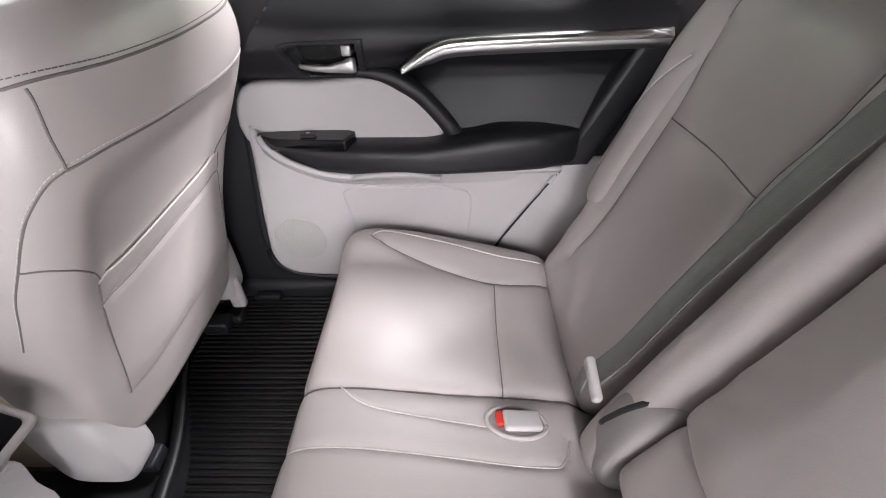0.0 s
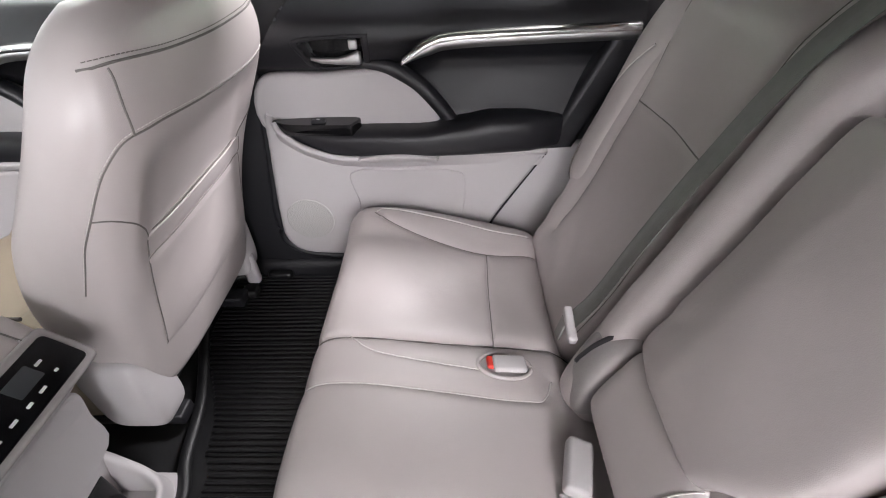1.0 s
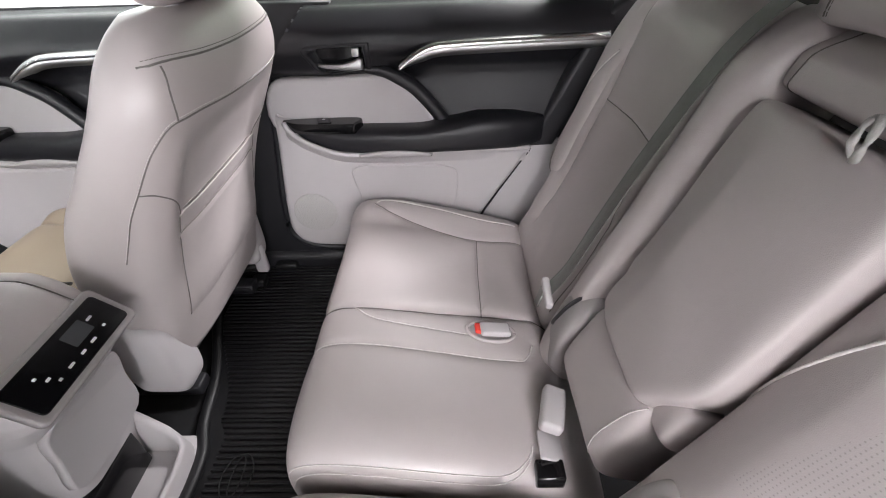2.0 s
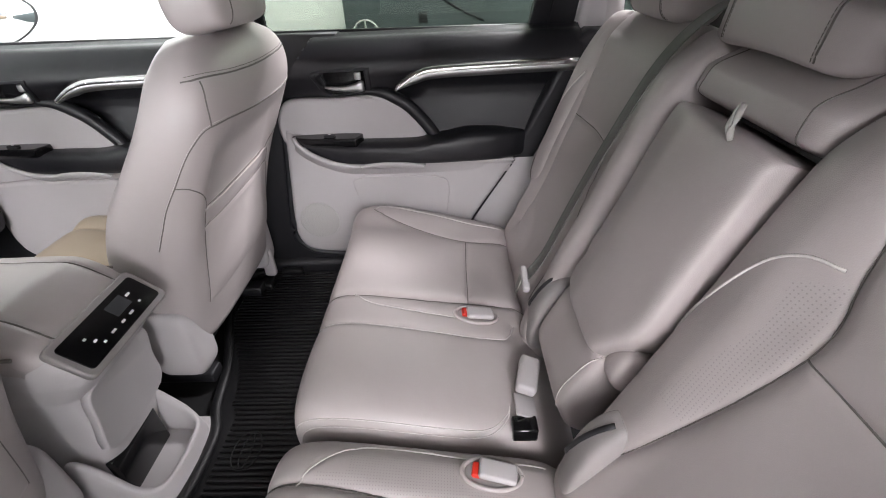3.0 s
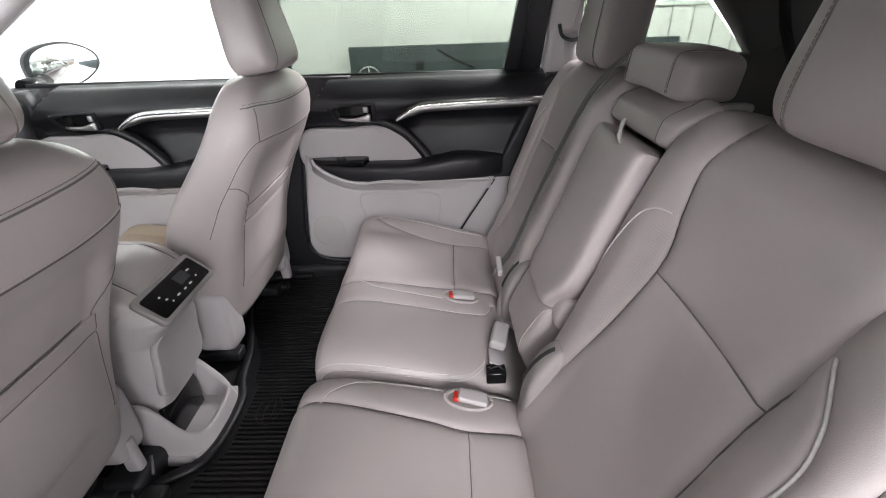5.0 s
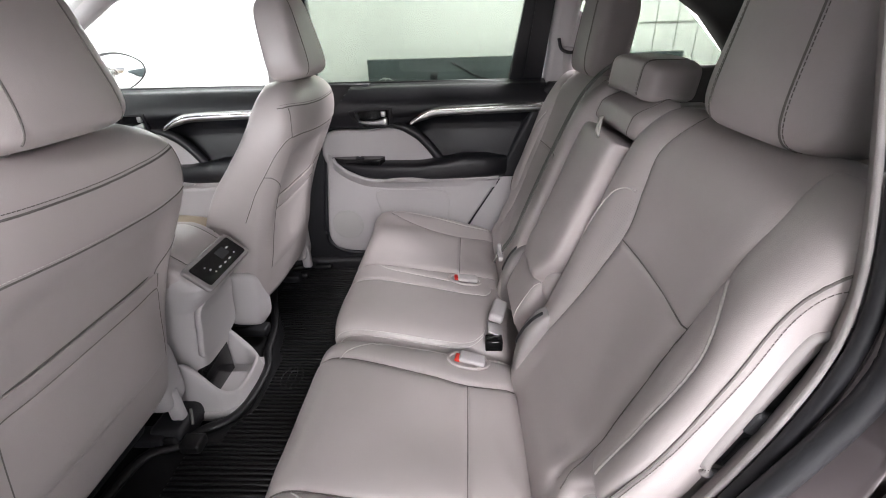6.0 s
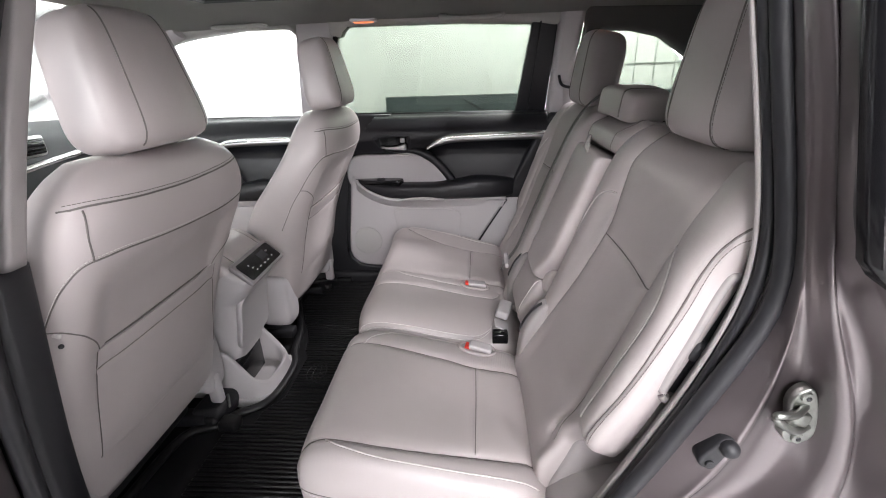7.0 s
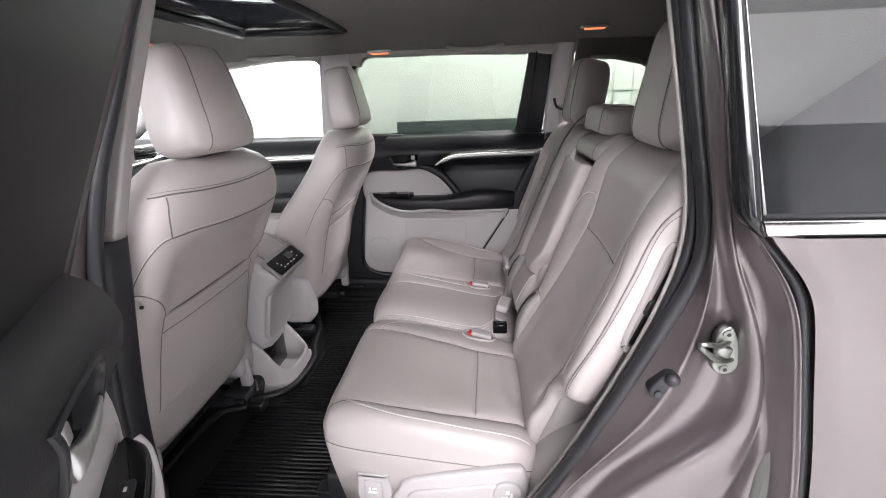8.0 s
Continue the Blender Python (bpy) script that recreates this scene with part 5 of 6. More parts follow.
def middle_back():
    m = thing("middle_seat_back", (0.3, 0, 0.66), "ash grey leather middle seat back with a folded-up armrest", "seat back")
    way = -BN
    # strip beside the armrest, under the belt
    bm = pad(0.114, 0.216, -0.04, 0.70, 0.13, lambda a, b, n: on_back(a, b, n + 0.034), p=3.0, pb=8, shape=lambda A, B: -0.03 * smooth(B, 0.60, 0.72), flat=(24, 60))
    strip = part("side_strip", bm, LEATHER, m)
    seam_on(strip, back_pts([(0.204, 0.20), (0.205, 0.36), (0.213, 0.50), (0.213, 0.66)]), way, m, 0, thread=0.0014)
    # lower pad and wings
    bm = pad(-0.112, 0.110, 0.020, 0.216, 0.11, lambda a, b, n: on_back(a, b, n + 0.024), p=9, pb=7, corner=0.05, shape=lambda A, B: 0.006 * np.exp(-((B - 0.10) / 0.05) ** 2) - 0.02 * (1 - smooth(B, 0.03, 0.075)), flat=(40, 30))
    low = part("lower_pad", bm, LEATHER, m)
    seam_on(low, back_pts([(-0.092, 0.06), (-0.086, 0.10), (-0.090, 0.16), (-0.100, 0.205)]), way, m, 0.0007, thread=0.0009)
    for a0 in (-0.212, 0.148):
        sk = thing("belt_guide_cover", on_back(a0, 0.05, 0), "grey moulded cover beside the seat joint with a black slot", "cover", "seat joint covers")
        rot = Matrix.Rotation(LEAN_BACK - radians(12), 3, "Y")

        def round_top(v):
            v.x += 0.030 * (v.z / 0.115 + 0.2) ** 2 * (1 if v.z > -0.02 else 0)
            return v

        cov = part("cover", pillow(on_back(a0, 0.095, 0.004), (0.036, 0.040, 0.110) if a0 > 0 else (0.034, 0.030, 0.105), 0.45, 0.5, rot, bulge=round_top, nu=48, nv=32), COVER, sk)
        ln = [on_back(a0 + 0.020 - 0.026 * k / 20, 0.075 + 0.115 * k / 20, 0.1) for k in range(21)]
        line = drape(cov, ln, -BN, 0.0)
        if len(line) > 3:
            part("slot", tube(line, 0.0048, 6), RUBBER, sk)
    # armrest
    arm = thing("armrest", on_back(0, 0.2, 0), "folded-up middle armrest in ash grey leather", "armrest")
    bm = pad(-0.156, 0.113, 0.205, 0.592, 0.10, lambda a, b, n: on_back(a, b, n + 0.034), p=14, pb=16, corner=0.02,
             warp=lambda A, B: (A + 0.055 * (1 - smooth(B, 0.20, 0.36)) ** 2 * smooth(-A, -0.02, 0.156), B),
             lines=seat_lines([([(-0.118, 0.2), (-0.118, 0.58)], 0.0, 0.004)]), shape=lambda A, B: -0.014 * smooth(A, 0.02, 0.113) + 0.006 * np.cos((A + 0.008) * 11) + 0.004 * smooth(-B, -0.3, -0.18) + 0.0026 * np.sin(85 * B + 60 * A) * np.exp(-((A - 0.085) / 0.035) ** 2 - ((B - 0.285) / 0.05) ** 2), flat=(60, 80))
    part("cover", bm, LEATHER, arm)
    bm = pad(-0.148, -0.088, 0.180, 0.268, 0.05, lambda a, b, n: on_back(a, b, n + 0.006), p=3.6, pb=3.4, corner=0.10, flat=(20, 16))
    part("hinge_lug", bm, LEATHER, arm)
    loop = spline([on_back(-0.076, 0.580, 0.034), on_back(-0.086, 0.592, 0.048), on_back(-0.086, 0.612, 0.052), on_back(-0.074, 0.622, 0.046), on_back(-0.062, 0.612, 0.040), on_back(-0.062, 0.592, 0.036), on_back(-0.070, 0.580, 0.030)], 6)
    part("pull_strap", tube(loop, 0.0042, 6, flat=0.6), BELT_PALE, arm, "pale fabric pull strap")
    # pad above the armrest
    bm = pad(-0.158, 0.135, 0.602, 0.700, 0.12, lambda a, b, n: on_back(a, b, n + 0.004), p=9, pb=10, corner=0.05,
             shape=lambda A, B: -0.045 * smooth(B, 0.64, 0.70), flat=(50, 30))
    up = part("upper_pad", bm, LEATHER, m)
    seam_on(up, back_pts([(-0.128, 0.60), (-0.120, 0.64), (-0.115, 0.70)]), way, m, 0.0008)
    seam_on(up, back_pts([(0.105, 0.60), (0.098, 0.64), (0.093, 0.70)]), way, m, 0.0008)
    part("end_tab", rbox((0.545, -0.145, 1.288), (0.05, 0.026, 0.016), 0.006, 3), BELT_PALE, m)
    h = thing("head_restraint", (0.51, 0.04, 1.28), "low wide ash grey leather middle head restraint", "head restraint", "rear head restraints")

    def bulge(v):
        v.z += -0.010 * (v.y / 0.14) ** 2 + 0.006 * (v.x / 0.064)
        v.x -= 0.008 * (1 - (v.y / 0.146) ** 2)
        return v

    hd = part("cushion", pillow((0.524, 0.030, 1.334), (0.056, 0.143, 0.041), 0.36, 0.32, Matrix.Rotation(radians(7), 3, "Y"), bulge=bulge), LEATHER, h)
    for dy in (-0.065, 0.065):
        ln = [Vector((0.38 + 0.16 * (k / 20), 0.032 + 1.55 * dy, 1.27 + 0.16 * (k / 20))) for k in range(21)]
        seam_on(hd, ln, (0.75, 0, -0.66), h, 0.0010, twin=(0, -0.005 if dy > 0 else 0.005, 0), ink=SEAM)
    for dy in (-0.06, 0.06):
        part("post", tube([(0.50, 0.035 + dy, 1.25), (0.515, 0.035 + dy, 1.33)], 0.006, 8), STEEL, h)


middle_back()


def belts():
    # webbing of the middle belt, from the top of the back down to the buckle in the joint
    b = thing("seat_belt", on_back(0.2, 0.1, 0.05), "grey woven seat belt lying along the seat back joint", "seat belt")
    mid = spline([on_back(0.165, 0.77, -0.05), on_back(0.178, 0.715, 0.005), on_back(0.205, 0.62, 0.030), on_back(0.226, 0.45, 0.034), on_back(0.234, 0.30, 0.034), on_back(0.235, 0.17, 0.034), on_back(0.232, 0.105, 0.048)], 8)
    rows = []
    for k, p in enumerate(mid):
        tw = 0.05 + 0.15 * smooth(k / len(mid), 0.0, 0.15)
        w = Vector((0, math.cos(tw), 0)) - BN * math.sin(tw) * 0.55
        rows.append([p + w * q + BN * 0.0015 * math.cos(q * 500) for q in (-0.0225, -0.0195, -0.010, -0.007, 0.0, 0.007, 0.010, 0.0195, 0.0225)])
    part("webbing", sheet([list(c) for c in zip(*rows)], thick=0.0012), BELT, b)
    rot = Matrix.Rotation(-0.35, 3, "X") @ Matrix.Rotation(LEAN_BACK, 3, "Y")
    p = on_back(0.222, 0.105, 0.052)
    tong = part("tongue", rbox(p, (0.016, 0.072, 0.020), 0.006, 4, Matrix.Rotation(0.25, 3, "X")), TRIM, b, "pale grey belt tongue")
    part("blade", rbox(p + Vector((-0.012, 0.012, -0.022)), (0.004, 0.030, 0.040), 0.0015, 2, rot), STEEL, tong)
    # buckle of the middle place, on its short strap
    m = thing("seat_belt_buckle", (0.18, -0.03, 0.66), "pale grey seat belt buckle standing in the cushion joint", "buckle")
    rot = Matrix.Rotation(0.15, 3, "Z") @ Matrix.Rotation(radians(-22), 3, "Y")
    part("housing", rbox((0.190, 0.000, 0.700), (0.088, 0.042, 0.028), 0.009, 4, Matrix.Rotation(radians(75), 3, "Z") @ Matrix.Rotation(radians(12), 3, "X")), TRIM, m)
    part("strap", rbox((0.178, -0.058, 0.678), (0.045, 0.05, 0.006), 0.002, 2, Matrix.Rotation(0.4, 3, "Y")), TRIM, m)
    part("base_cap", rbox((0.172, -0.095, 0.660), (0.048, 0.035, 0.034), 0.004, 2), GLOSS_BLACK, m, "black buckle foot")


belts()


# ---- front seats ----
def front_seat():
    """The far front seat; the near one is a copy."""
    yc = 0.435
    st = thing("front_seat", (-0.75, yc, 0.43), "ash grey leather front seat seen from behind with a map pocket", "car seat", "front seats")
    prof = [(0.50, -0.690, -0.740, 0.200), (0.575, -0.645, -0.765, 0.232), (0.605, -0.590, -0.770, 0.248), (0.65, -0.572, -0.775, 0.256), (0.74, -0.548, -0.780, 0.262), (0.86, -0.515, -0.770, 0.268), (0.98, -0.470, -0.715, 0.272),
            (1.08, -0.422, -0.635, 0.277), (1.15, -0.390, -0.580, 0.276), (1.20, -0.376, -0.548, 0.268), (1.25, -0.376, -0.524, 0.246), (1.285, -0.390, -0.506, 0.208), (1.305, -0.414, -0.494, 0.165)]
    def scoop(u, h):
        """The knee hollow above and behind the map pocket."""
        fall = float(1 - smooth(np.array(h), 1.085, 1.168)) * float(smooth(np.array(h), 0.74, 0.99))
        return fall * float(1 - smooth(np.array(abs(u)), 0.165, 0.238))

    rings = []
    zs = [0.50 + 0.805 * k / 90 for k in range(91)]
    for z in zs:
        i = next(i for i in range(len(prof) - 1) if z <= prof[i + 1][0] + 1e-9)
        a, b = prof[i], prof[i + 1]
        pa, pb = prof[max(i - 1, 0)], prof[min(i + 2, len(prof) - 1)]
        t = (z - a[0]) / (b[0] - a[0])
        v = []
        for j in (1, 2, 3):
            m0 = (b[j] - pa[j]) / (b[0] - pa[0]) * (b[0] - a[0])
            m1 = (pb[j] - a[j]) / (pb[0] - a[0]) * (b[0] - a[0])
            v.append((2 * t ** 3 - 3 * t * t + 1) * a[j] + (t ** 3 - 2 * t * t + t) * m0 + (3 * t * t - 2 * t ** 3) * b[j] + (t ** 3 - t * t) * m1)
        r, f, w = v
        ring = []
        for k in range(96):
            g = math.tau * k / 96
            c, s = sgnpow(math.cos(g), 0.36), sgnpow(math.sin(g), 0.42)
            x = (r + f) / 2 + (r - f) / 2 * c
            if c > 0:
                x -= 0.014 * abs(s) ** 4
                x -= 0.026 * scoop(w * s, z) * min(1.0, 1.6 * c)
            ring.append((x, yc + w * s * (1 - 0.10 * max(0, -c)), z))
        rings.append(ring)
    skin = part("backrest", loft(rings), LEATHER, st)
    fwd = (-1, 0, 0)
    P3 = lambda ln: spline([(-0.2, yc + u, z) for u, z in ln], 8)
    top = [(-0.243, 1.252), (-0.21, 1.254), (-0.12, 1.246), (0.0, 1.240), (0.12, 1.242), (0.21, 1.246), (0.243, 1.244)]
    seam_on(skin, P3(top), fwd, st, 0.0013, twin=(0, 0, 0.006), ink=SEAM)
    for s in (-1, 1):
        seam_on(skin, P3([(s * 0.226, 1.250), (s * 0.236, 1.208), (s * 0.235, 1.170)]), fwd, st, 0.0011)
    up = [(-0.236, 1.170), (-0.19, 1.171), (-0.15, 1.168), (-0.08, 1.161), (-0.02, 1.156), (0.06, 1.152), (0.13, 1.151), (0.20, 1.156), (0.236, 1.160)]
    seam_on(skin, P3(up), fwd, st, 0.0012, twin=(0, 0, 0.0055))
    # map pocket: a loose panel over the lower back
    tree = BVHTree.FromPolygons([v.co for v in skin.data.vertices], [p.vertices for p in skin.data.polygons])
    bm = bmesh.new()
    grid = []
    for j in range(41):
        v = j / 40
        z = 0.722 + v * (0.972 - 0.722)
        hw = 0.206 - 0.010 * v
        row = []
        for i in range(45):
            u = -1 + i / 22
            y = yc + hw * u
            hit, _, _, _ = tree.ray_cast(Vector((0, y, z)), Vector((-1, 0, 0)))
            lift = 0.006 * (1 - abs(u) ** 8) * (0.25 + 0.75 * v) * min(1.0, v * 8) + 0.0015 - 0.003 * (v < 0.01)
            lift -= 0.003 * math.exp(-((z - 0.932) / 0.006) ** 2)
            row.append(bm.verts.new(((hit.x if hit else -0.6) + lift, y, z)))
        grid.append(row)
    for r0, r1 in zip(grid, grid[1:]):
        for i in range(len(r0) - 1):
            bm.faces.new((r0[i], r0[i + 1], r1[i + 1], r1[i]))
    lip = [v.co.copy() for v in grid[-1]]
    low_edge = [v.co.copy() for v in grid[0]]
    edge_l = [r[0].co.copy() for r in grid]
    edge_r = [r[-1].co.copy() for r in grid]
    bmesh.ops.recalc_face_normals(bm, faces=bm.faces)
    pk = part("map_pocket", bm, LEATHER, st)
    part("pocket_hem", tube([q + Vector((-0.0026, 0, 0)) for q in lip], 0.0024, 8), LEATHER, pk)
    # A dark cord stands for the shade behind the pocket's lip.
    part("pocket_gap_shade", tube([q + Vector((-0.006, 0, 0.004)) for q in lip], 0.0024, 6), SEAM, pk)
    hem2 = [q + Vector((-0.004, 0, -0.040)) for q in lip]
    seam_on(pk, hem2, fwd, pk, 0.0008)
    # Dark cords put the crease shade along the pocket's edge seams.
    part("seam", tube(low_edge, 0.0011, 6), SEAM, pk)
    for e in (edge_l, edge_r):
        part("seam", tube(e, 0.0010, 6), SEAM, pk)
    for s in (-1, 1):
        # seam round the flank from the pocket's corner
        aim = Vector((-0.60, -0.55 * s, 0.0)).normalized()

        def flank(pts):
            return [Vector((-0.56, yc + s * 0.16, 0)) + Vector((u, s * v, z)) for u, v, z in spline(pts, 8)]

        seam_on(skin, flank([(0.158, 0.076, 1.170), (0.153, 0.091, 1.166), (0.141, 0.101, 1.155), (0.119, 0.109, 1.132), (0.098, 0.112, 1.105), (0.078, 0.114, 1.075), (0.036, 0.113, 1.018), (0.007, 0.111, 0.968), (-0.022, 0.109, 0.918)]), aim, st, 0.0009, twin=(0, 0, 0.0045))
        seam_on(skin, flank([(0.070, 0.114, 1.063), (0.084, 0.107, 1.060), (0.091, 0.098, 1.053), (0.094, 0.075, 1.033), (0.083, 0.052, 1.008), (0.071, 0.037, 0.986), (0.066, 0.034, 0.966)]), aim, st, 0.0010)
        sh = part("side_shield", pillow((-0.664, yc + s * 0.236, 0.632), (0.068, 0.048, 0.106), 0.42, 0.42, nu=48, nv=30), TRIM, st, "pale grey moulded hinge cover")
        part("seat_rail", rbox((-0.87, yc + s * 0.19, 0.45), (0.46, 0.05, 0.035), 0.006, 2), RUBBER, st)
    part("rail_bracket", rbox((-0.612, yc + 0.225, 0.54), (0.040, 0.028, 0.11), 0.010, 3), TRIM, st)
    # cushion
    bm = pad(yc - 0.25, yc + 0.25, -1.20, -0.735, 0.17, lambda a, b, n: Vector((b, a, 0.765 - 0.16 * (b + 1.2) + n)), p=6, pb=5, corner=0.06,
             shape=lambda A, B: 0.02 * smooth(np.abs(A - yc), 0.14, 0.22), flat=(36, 36), lines=seat_lines([([(yc - 0.15, -1.18), (yc - 0.15, -0.7)], 0.008, 0.008), ([(yc + 0.15, -1.18), (yc + 0.15, -0.7)], 0.008, 0.008), ([(yc - 0.15, -0.93), (yc + 0.15, -0.93)], 0.005, 0.006)]))
    # The cushion's beige is warm light put into the colour.
    part("seat_cushion", bm, LEATHER_WARM_LIT, st, "leather cushion with warm light in its colour")
    part("seat_base", rbox((-0.92, yc, 0.53), (0.46, 0.42, 0.14), 0.03, 3), TRIM_DARK, st)
    # head restraint rides on the back
    rot = Matrix.Rotation(radians(-10), 3, "Y")

    def bulge(v):
        v.x *= 1 - 0.22 * (v.z / 0.12 + 1) / 2
        v.x += 0.012 * (1 - (v.y / 0.14) ** 2)
        return v

    hd = part("head_restraint", pillow((-0.447, yc, 1.424), (0.068, 0.144, 0.118), 0.42, 0.45, rot, taper=0.22, bulge=bulge), LEATHER, st)
    for dy in (-0.078, 0.078):
        ln = [Vector((-0.2, yc + dy * (1.18 - 0.30 * (k / 24)), 1.325 + 0.225 * k / 24)) for k in range(25)]
        seam_on(hd, ln, fwd, hd, 0.0011, thread=None)
    for dy in (-0.065, 0.065):
        part("post", tube([(-0.445, yc + dy, 1.27), (-0.445, yc + dy, 1.36)], 0.0065, 10), CHROME, st)
        part("post_collar", tube([(-0.445, yc + dy, 1.293), (-0.445, yc + dy, 1.312)], 0.014, 12), TRIM, st)
    return st


seat_far = front_seat()
seat_near = copy_thing(seat_far, pose(-0.75 - 0.097, 0.435 - 0.865, 0.43))
seat_near["label"] = "ash grey leather driver seat with a map pocket and flank tab"
part("flank_tab", rbox((-0.585, -0.697, 1.058), (0.035, 0.006, 0.009), 0.003, 3, Matrix.Rotation(0.35, 3, "Y")), THREAD, seat_near)
part("tab_stud", pillow((-0.572, -0.700, 1.036), (0.004, 0.004, 0.004), 0.9, 0.9, nu=14, nv=8), RUBBER, seat_near)


# ---- centre console ----
def console():
    c = thing("centre_console", (-0.85, 0, 0.42), "pale grey centre console with a rear climate panel and open bin", "console")
    prof = [(0.42, -0.705, 0.120), (0.50, -0.695, 0.108), (0.60, -0.668, 0.098), (0.70, -0.652, 0.102), (0.765, -0.640, 0.108), (0.795, -0.612, 0.116), (0.825, -0.586, 0.124), (0.848, -0.576, 0.126), (0.862, -0.582, 0.126), (0.885, -0.615, 0.126), (0.905, -0.635, 0.126)]
    rings = []
    fine = []
    for a, b in zip(prof, prof[1:]):
        for k in range(5):
            t = k / 5
            fine.append([a[j] + (b[j] - a[j]) * t for j in range(3)])
    fine.append(list(prof[-1]))
    for z, r, w in fine:
        x0 = -1.10
        ring = []
        for k in range(56):
            g = math.tau * k / 56
            ring.append(((r + x0) / 2 + (r - x0) / 2 * sgnpow(math.cos(g), 0.22), w * sgnpow(math.sin(g), 0.35), z))
        rings.append(ring)
    part("housing", loft(rings), TRIM, c)
    # lid
    lid = pad(-0.128, 0.128, -1.05, -0.622, 0.075, lambda a, b, n: Vector((b, a, 0.958 - 0.05 * smooth(np.array(b), -0.72, -0.60) + n)), p=5, pb=7, corner=0.08, lines=seat_lines([([(-0.075, -1.04), (-0.075, -0.64)], 0.007, 0.007), ([(0.09, -1.04), (0.09, -0.64)], 0.007, 0.007)]), flat=(36, 36))
    ld = part("armrest_lid", lid, LEATHER, c, "ash grey leather armrest lid")
    seam_on(ld, [Vector((x, -0.075, 1.1)) for x in (-1.03, -0.8, -0.635)], (0, 0, -1), ld, 0.0014)
    seam_on(ld, [Vector((x, 0.09, 1.1)) for x in (-1.03, -0.8, -0.635)], (0, 0, -1), ld, 0.0014)
    # Dark cords draw the shadow gap under the lid's edges.
    for s in (-1, 1):
        part("lid_gap_shade", tube([(x, s * 0.1275, 0.908) for x in (-1.08, -0.9, -0.72, -0.665)], 0.0032, 8), SEAM, ld)
    # climate panel, tilted up towards the rear seat
    t, b = Vector((-0.624, 0, 0.896)), Vector((-0.575, 0, 0.852))
    mid, dv = (t + b) / 2, (t - b).normalized()
    nv = Vector((-dv.z, 0, dv.x)) * -1
    nv = nv if nv.z > 0 else -nv
    put = lambda u, v, w: mid + Vector((0, u, 0)) + dv * v + nv * w

    def rect(u, v, h, k, r=0.006):
        pts = []
        for sx, sy, a0 in ((1, 1, 0), (-1, 1, 90), (-1, -1, 180), (1, -1, 270)):
            for q in range(5):
                a = radians(a0 + 22.5 * q)
                pts.append((u + sx * (h - r) + r * math.cos(a), v + sy * (k - r) + r * math.sin(a)))
        return pts

    frame_ob = part("panel_frame", plate(rect(0, 0.001, 0.116, 0.0455, 0.012), -0.006, 0.006, 0.005, 4, put=put), COVER, c, "grey moulded panel surround")
    face = part("climate_panel", plate(rect(0, 0, 0.103, 0.0335, 0.008), 0.0, 0.0085, 0.002, 2, put=put), PANEL, frame_ob, "black climate panel")
    # thing > part > sub-part: the keys hang on the surround
    part("screen", plate(rect(0.03, 0.008, 0.022, 0.014, 0.002), 0.004, 0.0091, 0.0005, 1, put=put), SCREEN, frame_ob, "dull display")
    for u, v, w in ((-0.062, 0.010, 0.003), (-0.055, -0.004, 0.004), (-0.048, -0.017, 0.003), (-0.022, -0.016, 0.006), (0.005, -0.017, 0.005), (0.030, -0.017, 0.006), (0.062, 0.010, 0.006), (0.062, -0.014, 0.003)):
        part("key_mark", plate(rect(u, v, w, 0.0022, 0.001), 0.004, 0.0092, 0.0005, 1, put=put), WHITE_INK, frame_ob)
    # recessed shield on the rear face
    part("rear_shield", plate(spline([(u, v, 0) for u, v in ((-0.085, 0.60), (-0.094, 0.70), (-0.090, 0.765), (-0.05, 0.785), (0.05, 0.785), (0.092, 0.765), (0.092, 0.70), (0.085, 0.60))], 4, True), -0.01, 0.0075, 0.0045, 4,
                              put=lambda u, v, w: (-0.640 + w - 0.16 * (0.765 - v) + (0.30 * max(0, v - 0.765)), u, v)), TRIM, c)
    # bin at the foot
    line = [Vector(q) for q in ((-0.74, 0.088), (-0.66, 0.090), (-0.625, 0.086), (-0.598, 0.066), (-0.588, 0.03), (-0.584, -0.02), (-0.588, -0.07), (-0.598, -0.105), (-0.625, -0.126), (-0.66, -0.130), (-0.74, -0.128))]
    plan = spline([(q.x, q.y, 0) for q in line], 6)
    centre = Vector((-0.68, -0.02, 0))
    rim_rows = []
    for q in plan:
        out = (q - centre)
        out = Vector((out.x * 0.9, out.y, 0)).normalized()
        z = 0.482 + 0.125 * float(smooth(np.array(-q.x), 0.585, 0.73))
        rim_rows.append([q + out * 0.020 + Vector((0, 0, 0.408)), q + out * 0.012 + Vector((0, 0, 0.425)), q + out * 0.004 + Vector((0, 0, z - 0.035)), q + Vector((0, 0, z - 0.008)), q - out * 0.003 + Vector((0, 0, z - 0.001)),
                         q - out * 0.009 + Vector((0, 0, z)), q - out * 0.014 + Vector((0, 0, z - 0.004)), q - out * 0.017 + Vector((0, 0, z - 0.014)), q - out * 0.022 + Vector((0, 0, 0.438))])
    part("bin_wall", sheet(rim_rows), TRIM, c)
    part("bin_floor", rbox((-0.67, -0.02, 0.43), (0.13, 0.19, 0.016), 0.004, 2), TRIM, c)
    part("bin_recess", rbox((-0.692, -0.02, 0.495), (0.02, 0.15, 0.13), 0.006, 2), GLOSS_BLACK, c, "black recess")
    part("base_flare", rbox((-0.69, -0.02, 0.425), (0.22, 0.26, 0.03), 0.012, 4), TRIM, c)


console()


